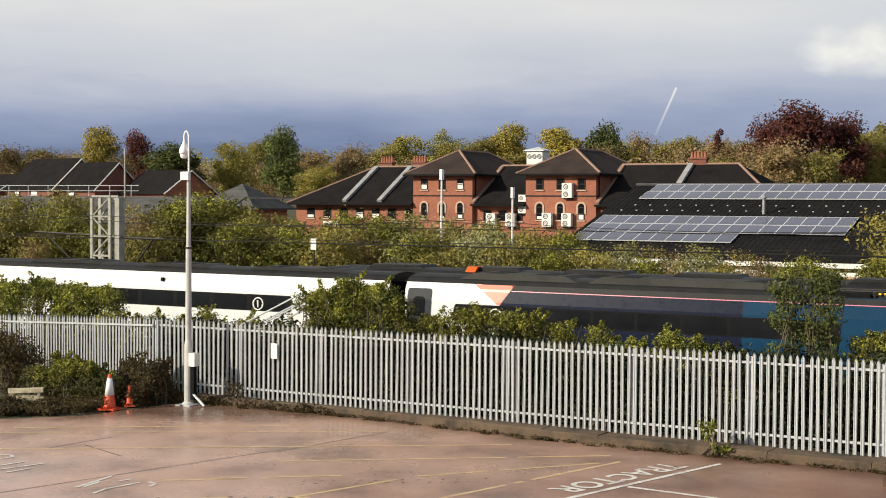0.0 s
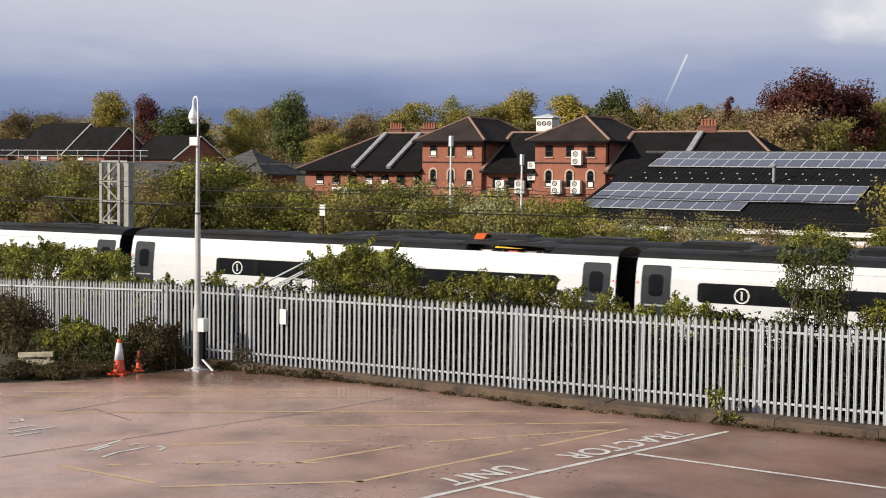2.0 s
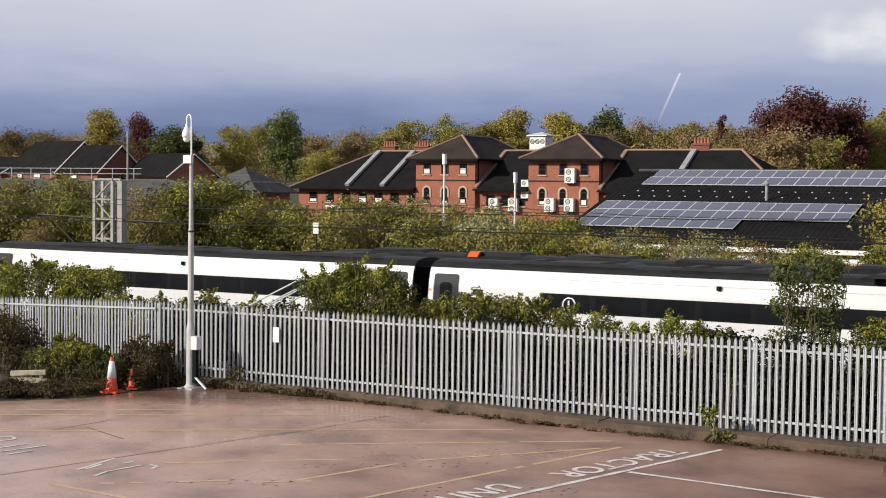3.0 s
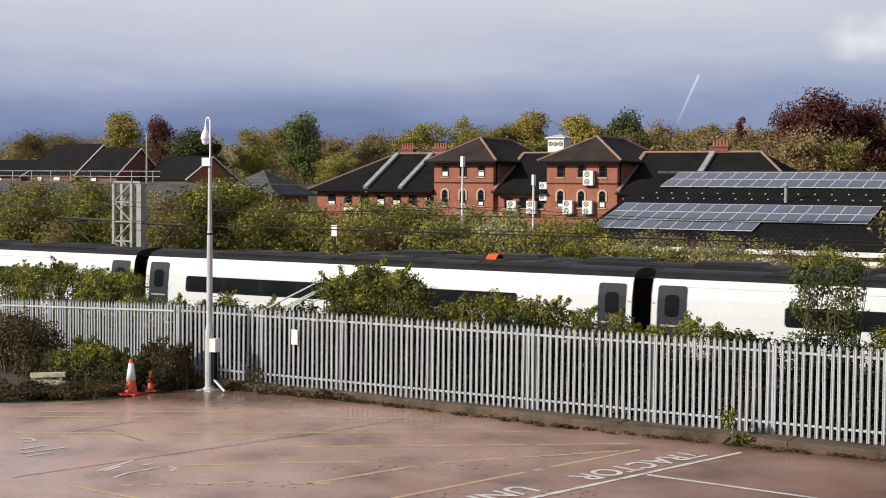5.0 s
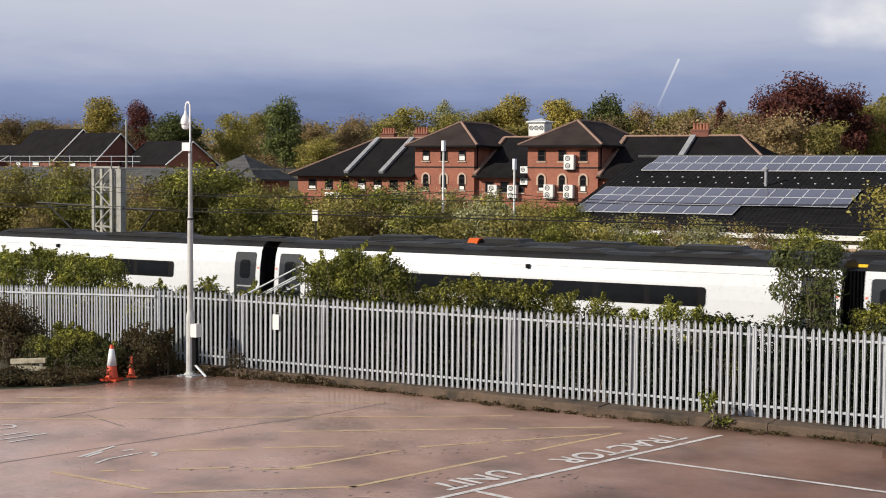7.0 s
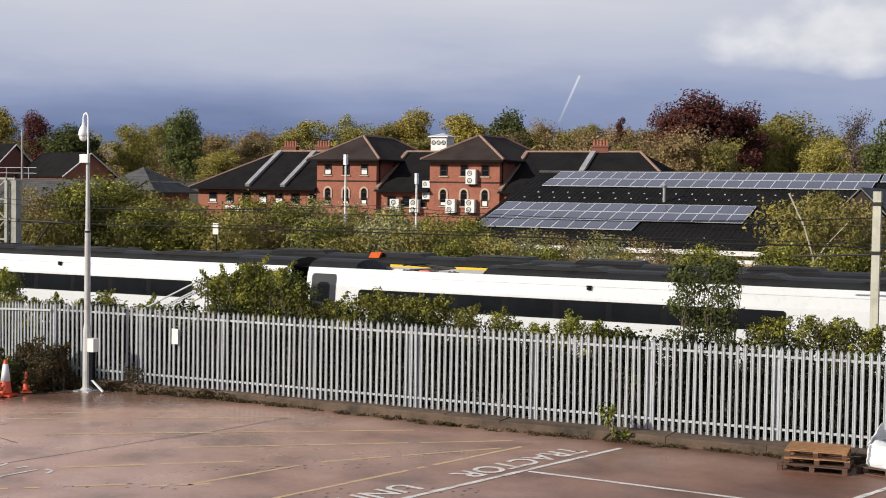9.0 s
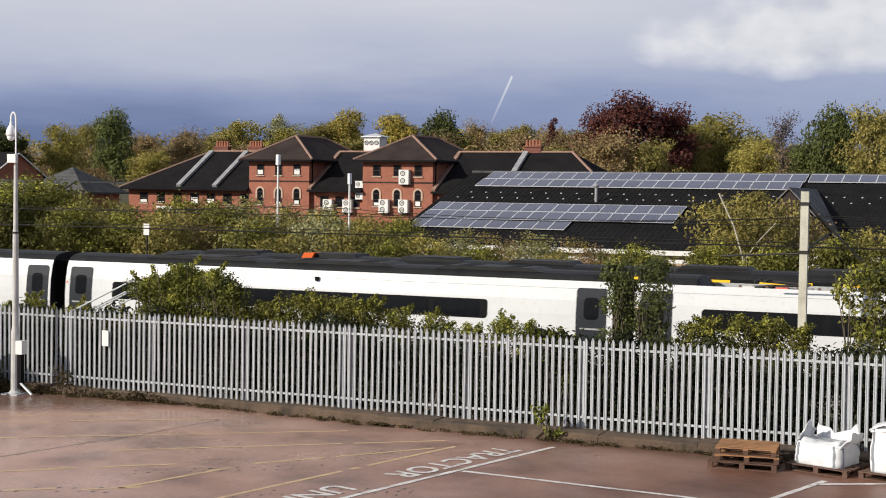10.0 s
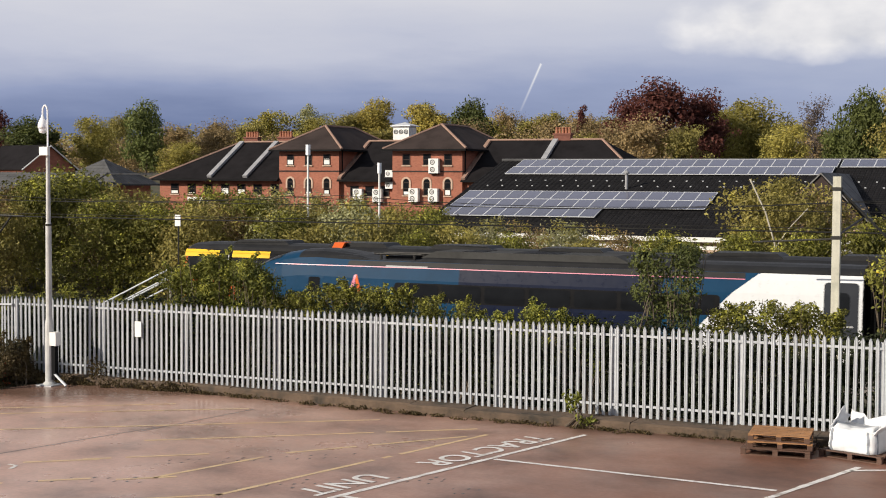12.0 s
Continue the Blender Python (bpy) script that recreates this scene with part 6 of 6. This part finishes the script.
    for i in range(14):
        bl.append((-24.6 + 0.34 * i, 29.2 + rng.normal() * 0.08, 0.05 + 0.1 * rng.random() + (0.3 if i in (4, 5) else 0), 0.22, 0.12, 0.13 + (0.2 if i in (4, 5) else 0)))
    for i in range(14):
        bl.append((-26.1 + 1.0 * rng.random(), 27.7 + 1.4 * rng.random(), 0.15 + 0.35 * rng.random(), 0.28, 0.25, 0.22))
    ob = part("weeds", leaves(rng, bl, 16000, 0.036), LEAF["dry"], fix=False)
    tagged(ob, "straggling dry weeds along the car park edge", "weeds", kind="stuff")
    bl = []
    for i in range(150):
        x = -24.4 + 24.0 * rng.random() ** 1.3
        bl.append((x, float(np.interp(x, [-19.5, -13.5], [29.3, 28.8])) - abs(rng.normal()) * 0.1, 0.02, 0.16, 0.06, 0.03 + 0.05 * rng.random()))
    tagged(part("leaf_litter", leaves(rng, bl, 6500, 0.028), LEAF["dry"], fix=False), "dead leaves and moss washed against the kerb", "leaf litter", kind="stuff")
    bush("weed_clump", "small leafy weed growing out of the kerb", "ivy", 81, [(-9.9, 28.9, 0.45, 0.17, 0.1, 0.2), (-9.62, 28.8, 0.12, 0.2, 0.08, 0.1)], 230, 0.05, "weed")


fence_side_greenery()


# ---- car park things ----
def lamp_post():
    ob = thing("lamp_post", "tall grey lamp post with white swan-neck lantern", "lamp post", at=(-24.2, 28.75, 0))
    part("column", Shape().lathe([(0.17, 0.0), (0.17, 0.05), (0.115, 0.1), (0.11, 1.6), (0.085, 1.75), (0.075, 4.2), (0.062, 4.25), (0.05, 6.1)], 14), MAT["pole"], ob, smooth=False)
    part("base_plate", Shape().box(-0.25, -0.25, 0, 0.25, 0.25, 0.025), MAT["steel"], ob)
    sh = Shape()
    pts = [(0.0, 6.1), (0.0, 7.1)] + [(-0.08 + 0.08 * math.cos(a), 7.1 + 0.16 * math.sin(a)) for a in [math.pi * i / 8 for i in range(1, 9)]] + [(-0.16, 6.98)]
    for (a, b), (c, d) in zip(pts, pts[1:]):
        sh.tube((a, 0, b), (c, 0, d), 0.024, n=8)
    part("swan_neck", sh, MAT["lamp_white"], ob)
    la = part("lantern", Shape().lathe([(0.03, 7.02), (0.045, 6.95), (0.085, 6.88), (0.12, 6.79), (0.13, 6.71), (0.12, 6.66)], 16), MAT["lamp_white"], ob, "white acorn lantern", smooth=True, m=pose(-0.16, 0, 0.0))
    part("bowl", Shape().lathe([(0.105, 6.665), (0.1, 6.6), (0.07, 6.55), (0.02, 6.53)], 16), MAT["lamp_white"], la)
    part("junction_box", Shape().box(-0.16, -0.15, 5.97, 0.11, -0.052, 6.19), MAT["white"], ob, "white junction box")
    part("switch_box", Shape().box(0.12, -0.14, 1.05, 0.32, 0.06, 1.4), MAT["white"], ob, "white switch box")
    part("cable_tray", Shape().box(0.06, -0.05, 0.15, 0.22, 0.08, 1.05), MAT["black"], ob)
    part("stay", Shape().tube((0.1, 0, 0.35), (0.62, -0.1, 0.03), 0.035), MAT["steel"], ob)
    part("collar", Shape().lathe([(0.085, 4.15), (0.085, 4.2)], 12), MAT["dark_metal"], ob)


lamp_post()


def cone(x, y, h, rz=0, sleeve=True):
    ob = thing("traffic_cone", "orange traffic cone with white reflective sleeve", "traffic cone", at=(x, y, 0.0), rz=rz, group="traffic cones")
    k = h / 0.9
    part("base", Shape().box(-0.23 * k, -0.23 * k, 0, 0.23 * k, 0.23 * k, 0.05 * k), MAT["cone"], ob)
    part("body", Shape().lathe([(0.17 * k, 0.05 * k), (0.155 * k, 0.1 * k), (0.06 * k, 0.78 * k), (0.04 * k, 0.9 * k)], 20), MAT["cone"], ob, smooth=True)
    if sleeve:
        part("sleeve", Shape().lathe([(0.124 * k, 0.37 * k), (0.064 * k, 0.8 * k)], 20), MAT["lamp_white"], ob, "white reflective sleeve", smooth=True)
    return ob


cone(-25.35, 27.0, 0.92, 15)
for x, y, s in ((-25.35, 27.75, 0.55), (-25.45, 28.5, 0.55)):
    c = cone(x, y, s, 40, False)
    tagged(c, "dirty orange cone half sunk in weeds")


def verge_litter():
    ob = thing("broken_barrier", "broken cream-painted plank barrier lying in brambles", "barrier", at=(-27.6, 26.3, 0), rz=33)
    for i, (z, t) in enumerate(((0.17, 3), (0.36, -2))):
        part("plank", Shape().box(-0.45, -0.08, z, 0.45, 0.04, z + 0.12), MAT["cream"], ob, m=pose(0, 0, 0, 0, t, 0))
    for x in (-0.4, 0.28):
        part("foot", Shape().box(x, -0.06, 0, x + 0.08, 0.03, 0.45), MAT["concrete"], ob)
    ob = thing("litter_bin", "small white and black bin on its side", "bin", at=(-25.4, 29.0, 0.3))
    part("drum", Shape().tube((0, 0, 0), (0, 0, 0.35), 0.13, n=14), MAT["white"], ob)
    part("band", Shape().tube((0, 0, 0.13), (0, 0, 0.22), 0.134, n=14), MAT["black"], ob)
    part("stand", Shape().tube((0, 0, -0.34), (0, 0, 0), 0.05, n=8), MAT["dark_metal"], ob)
    ob = thing("notice_plate", "small white notice plate on the fence", "sign", at=(-21.96, 29.52, 1.5))
    part("plate", Shape().box(-0.1, -0.01, -0.2, 0.1, 0.01, 0.2), MAT["white"], ob)


verge_litter()


def stair_rail():
    ob = thing("stair_handrail", "galvanised steel stair with twin handrails behind the fence", "handrail")
    for y in (32.0, 32.9):
        for dz in (0.0, 0.28):
            part("rail", Shape().tube((-26.6, y, 1.12 + dz - 0.28), (-22.7, y, 2.92 + dz - 0.28), 0.024), MAT["steel"], ob)
        for x in (-26.6, -24.65, -22.7):
            zt = float(np.interp(x, [-26.6, -22.7], [1.12, 2.92]))
            part("post", Shape().tube((x, y, gz(y) - 0.1), (x, y, zt), 0.03), MAT["steel"], ob)
    for i in range(10):
        u = i / 9
        part("tread", Shape().box(-26.6 + 3.9 * u - 0.14, 32.0, 0.08 + 1.8 * u - 0.03, -26.6 + 3.9 * u + 0.14, 32.9, 0.08 + 1.8 * u), MAT["steel"], ob)


stair_rail()


def pallet(x, y, z, rz, mat, w=1.2, d=1.0):
    ob = thing("pallet", "wooden pallet" if mat == "wood" else "dark wet wooden pallet", "pallet", at=(x, y, z), rz=rz, group="pallets")
    for i in range(7):
        a = -d / 2 + i * (d - 0.1) / 6
        part("top_board", Shape().box(-w / 2, a, 0.118, w / 2, a + 0.1, 0.14), MAT[mat], ob)
    for i in (-1, 0, 1):
        part("bearer", Shape().box(i * (w / 2 - 0.05) - 0.05, -d / 2, 0.098, i * (w / 2 - 0.05) + 0.05, d / 2, 0.118), MAT[mat], ob)
        # blocks and bottom boards in darker wood, the deck's shade painted in
        for j in (-1, 0, 1):
            part("block", Shape().box(i * (w / 2 - 0.05) - 0.05, j * (d / 2 - 0.06) - 0.045, 0.018, i * (w / 2 - 0.05) + 0.05, j * (d / 2 - 0.06) + 0.045, 0.098), MAT["wood_dark"], ob)
        part("bottom_board", Shape().box(-w / 2, i * (d / 2 - 0.06) - 0.05, 0, w / 2, i * (d / 2 - 0.06) + 0.05, 0.018), MAT["wood_dark"], ob)
    return ob


STACK = (-5.25, 27.95)
for i, (mat, rz, dx, w) in enumerate((("wood_dark", 3, 0, 1.34), ("wood", 9, 0.03, 1.24), ("wood", 5, 0.04, 1.18))):
    o = pallet(STACK[0] + dx, STACK[1] + dx, 0.142 * i, rz, mat, w, 1.05)
    tagged(o, ("dark wet bottom pallet of a stack", "wooden middle pallet of a stack", "light wooden top pallet of a stack")[i])
tagged(pallet(-3.68, 28.25, 0, -18, "wood_dark", 1.3, 1.1), "dark wet pallet under a bulk bag")
tagged(pallet(-2.25, 28.0, 0, -18, "wood_dark", 1.3, 1.1), "dark wet pallet under a full bulk bag")


def cloth(ob, surface, n=14, rows=10, thick=0.035):
    """A crumpled, doubled-over flap of woven cloth; surface(u, v) with u from -1 to 1 and v from 0 to 1."""
    top, low = [], []
    for i in range(n + 1):
        for j in range(rows + 1):
            u, v = 2 * i / n - 1, j / rows
            p = Vector(surface(u, v))
            q = Vector((noise.noise(p * 5.0), noise.noise(p * 5.0 + Vector((7, 0, 0))), noise.noise(p * 5.0 + Vector((0, 9, 0))))) * 0.05 * (0.3 + v)
            q += Vector((0, 0, noise.noise(p * 13.0))) * 0.02
            top.append(p + q)
            low.append(p + q - Vector((0, 0, thick)))
    sh, m, c = Shape(), (n + 1) * (rows + 1), rows + 1
    sh.v = top + low
    for i in range(n):
        for j in range(rows):
            k = i * c + j
            sh.f += [(k, k + c, k + c + 1, k + 1), (m + k, m + k + 1, m + k + c + 1, m + k + c)]
    rim = [i * c for i in range(n + 1)] + [n * c + j for j in range(1, c)] + [i * c + rows for i in range(n - 1, -1, -1)] + [j for j in range(rows - 1, 0, -1)]
    for s, t in zip(rim, rim[1:] + rim[:1]):
        sh.f.append((s, t, m + t, m + s))
    sh.s = [0] * len(sh.f)
    part("flap", sh, MAT["bag"], ob, smooth=True)


def bulk_bag(x, y, z, rz, h, seed, open_top):
    """A woven bulk bag: a soft square sack that sags, with folded flaps and straps."""
    rng = np.random.default_rng(seed)
    ob = thing("bulk_bag", "half-empty white woven bulk bag with folded flaps on a pallet" if open_top else "tall full white woven bulk bag on a pallet", "bulk bag", at=(x, y, z), rz=rz, group="bulk bags")
    n, rows = 48, 14

    def skin(a, v, off=0.0):
        c, s = math.cos(a), math.sin(a)
        r = (abs(c) ** 8 + abs(s) ** 8) ** -0.125
        q = 0.455 + 0.03 * math.sin(math.pi * min(1.0, 0.12 + v)) + 0.03 * noise.noise((c * 3, s * 3, v * 3 + seed)) + 0.01 * noise.noise((c * 9, s * 9, v * 8)) + off
        top = h * (1 + 0.05 * math.cos(2 * a))
        return Vector((c * r * q * 1.06, s * r * q, v * top))

    sh = Shape()
    sh.v = [skin(2 * math.pi * i / n, j / rows) for j in range(rows + 1) for i in range(n)]
    for j in range(rows):
        sh.f += [(j * n + i, j * n + (i + 1) % n, (j + 1) * n + (i + 1) % n, (j + 1) * n + i) for i in range(n)]
    m = len(sh.v)
    sh.v.append(Vector((0, 0, h * 0.93)))
    sh.f += [(rows * n + i, rows * n + (i + 1) % n, m) for i in range(n)]
    sh.f.append(tuple(range(n - 1, -1, -1)))
    sh.s = [0] * len(sh.f)
    part("sack", sh, MAT["bag"], ob, smooth=True)
    for a in (-2.25, -0.95, -0.62, 0.9, 2.25):
        st = Shape()
        for j in range(11):
            v = j / 10
            st.v += [skin(a - 0.03, v, 0.008), skin(a + 0.03, v, 0.008), skin(a + 0.03, v, -0.01), skin(a - 0.03, v, -0.01)]
        for j in range(10):
            st.f += [(4 * j + i, 4 * j + (i + 1) % 4, 4 * j + 4 + (i + 1) % 4, 4 * j + 4 + i) for i in range(4)]
        st.s = [0] * len(st.f)
        part("strap", st, MAT["strap"], ob)
    if open_top:
        cloth(ob, lambda u, v: (-0.46 - 0.05 * v + 0.16 * v * v, 0.44 * u * (1 - 0.45 * v), h - 0.04 + 0.44 * v * (1 - 0.4 * abs(u + 0.1))), thick=0.03)
        cloth(ob, lambda u, v: (0.45 + 0.16 * v, 0.44 * u * (1 - 0.2 * v), h - 0.04 + 0.30 * v * (1 - 0.35 * abs(u))), thick=0.03)
        cloth(ob, lambda u, v: (0.44 * u, 0.44 + 0.03 * v, h - 0.04 + (0.12 + 0.22 * abs(u + 0.1)) * v), thick=0.03)
        cloth(ob, lambda u, v: (0.42 * u, -0.42 + 0.3 * v, h - 0.03 + 0.05 * math.sin(2.6 * v) + 0.1 * u * u * v), thick=0.02)
    else:
        cloth(ob, lambda u, v: (-0.48 + 0.55 * v, 0.46 * u, h - 0.03 + 0.17 * math.sin(2.4 * v) * (1 - 0.3 * abs(u))))
        cloth(ob, lambda u, v: (0.46 * u, -0.46 + 0.7 * v, h - 0.02 + 0.10 * math.sin(2.8 * v) + 0.04 * u))


bulk_bag(-3.7, 28.25, 0.142, -18, 0.43, 91, True)
bulk_bag(-2.25, 28.0, 0.142, -18, 0.85, 92, False)


def tyre_prints():
    rng = np.random.default_rng(5)
    sh = Shape()
    for x, y, dx, dy, n in ((-15.6, 22.0, 0.22, 0.16, 14), (-16.9, 19.6, 0.2, 0.1, 10), (-13.2, 20.6, 0.2, 0.14, 16), (-12.4, 21.6, 0.2, 0.12, 12), (-14.2, 19.0, 0.25, 0.12, 8), (-9.9, 22.0, 0.2, 0.05, 5)):
        for i in range(n):
            for k in range(2):
                u, v = x + dx * i + rng.normal() * 0.03 + 0.1 * k, y + dy * i + rng.normal() * 0.03 - 0.3 * k
                if rng.random() < 0.4:
                    continue
                w = 0.012 + 0.02 * rng.random()
                sh.add([(u - w, v - 0.03, 0.003), (u + w, v - 0.04, 0.003), (u + w * 0.8, v + 0.07, 0.003), (u - w, v + 0.05, 0.003)], [(0, 1, 2, 3)])
    tagged(part("tyre_prints", sh, MAT["tyre"], fix=False), "rows of dark wet tyre prints on tarmac", "tyre prints", kind="stuff")


tyre_prints()


# ---- distance ----
def vapour_trail():
    m = bpy.data.materials.new("vapour")
    m.use_nodes = True
    nt = m.node_tree
    nt.nodes.clear()
    tc = nt.nodes.new("ShaderNodeTexCoord")
    sep = nt.nodes.new("ShaderNodeSeparateXYZ")
    nt.links.new(tc.outputs["Object"], sep.inputs[0])
    ax = math_node(nt, "SUBTRACT", 1.0, math_node(nt, "ABSOLUTE", math_node(nt, "DIVIDE", sep.outputs[0], 1.7)), clamp=True)
    up = math_node(nt, "DIVIDE", math_node(nt, "ADD", sep.outputs[1], 30.0), 55.0, clamp=True)
    a = math_node(nt, "MULTIPLY", ax, math_node(nt, "MULTIPLY_ADD", up, 0.95, 0.1), clamp=True)
    em = node(nt, "ShaderNodeEmission", Strength=0.9)
    em.inputs[0].default_value = (0.85, 0.87, 0.92, 1)
    tr = nt.nodes.new("ShaderNodeBsdfTransparent")
    mx = nt.nodes.new("ShaderNodeMixShader")
    nt.links.new(a, mx.inputs[0])
    nt.links.new(tr.outputs[0], mx.inputs[1])
    nt.links.new(em.outputs[0], mx.inputs[2])
    nt.links.new(mx.outputs[0], nt.nodes.new("ShaderNodeOutputMaterial").inputs[0])
    lo, hi = Vector((-550.3, 1421.2, 82.5)), Vector((-532.0, 1434.8, 134.2))
    d = hi - lo
    mid = (lo + hi) / 2
    n = (Vector(EYE) - mid).normalized()
    yv = d.normalized()
    xv = yv.cross(n).normalized()
    mat = Matrix((xv, yv, xv.cross(yv))).transposed().to_4x4()
    mat.translation = mid
    sh = Shape().add([(-2.6, -d.length / 2, 0), (2.6, -d.length / 2, 0), (2.6, d.length / 2, 0), (-2.6, d.length / 2, 0)], [(0, 1, 2, 3)])
    ob = part("vapour_trail", sh, m, m=mat, fix=False)
    ob.visible_shadow = False
    tagged(ob, "short white vapour trail in the distant sky", "backdrop", kind="structure")


vapour_trail()


# seconds and the place of the first coupling along the track
TRAIN_X = [(0.0, -28.65), (0.5, -20.4), (1.0, -11.65), (1.5, -3.85), (2.0, 4.55), (2.5, 12.93), (3.0, 20.15),
           (5.0, 52.5), (5.5, 60.93), (6.0, 68.3), (6.5, 76.45), (8.5, 107.1), (9.0, 114.7), (9.5, 122.9),
           (10.0, 130.4), (10.5, 138.3), (11.0, 145.6), (11.5, 153.55), (12.0, 161.55)]


def motions():
    def rows(offset, turn=0):
        return [(t, pose(x + offset, TRACK_Y, RAIL_Z, 0, 0, turn)) for t, x in TRAIN_X]

    walk(FRONT, rows(0.0))
    for k, ob in enumerate(COACHES):
        walk(ob, rows(-COACH * (k + 1)))
    walk(REAR, rows(-COACH * 7, 180))


motions()
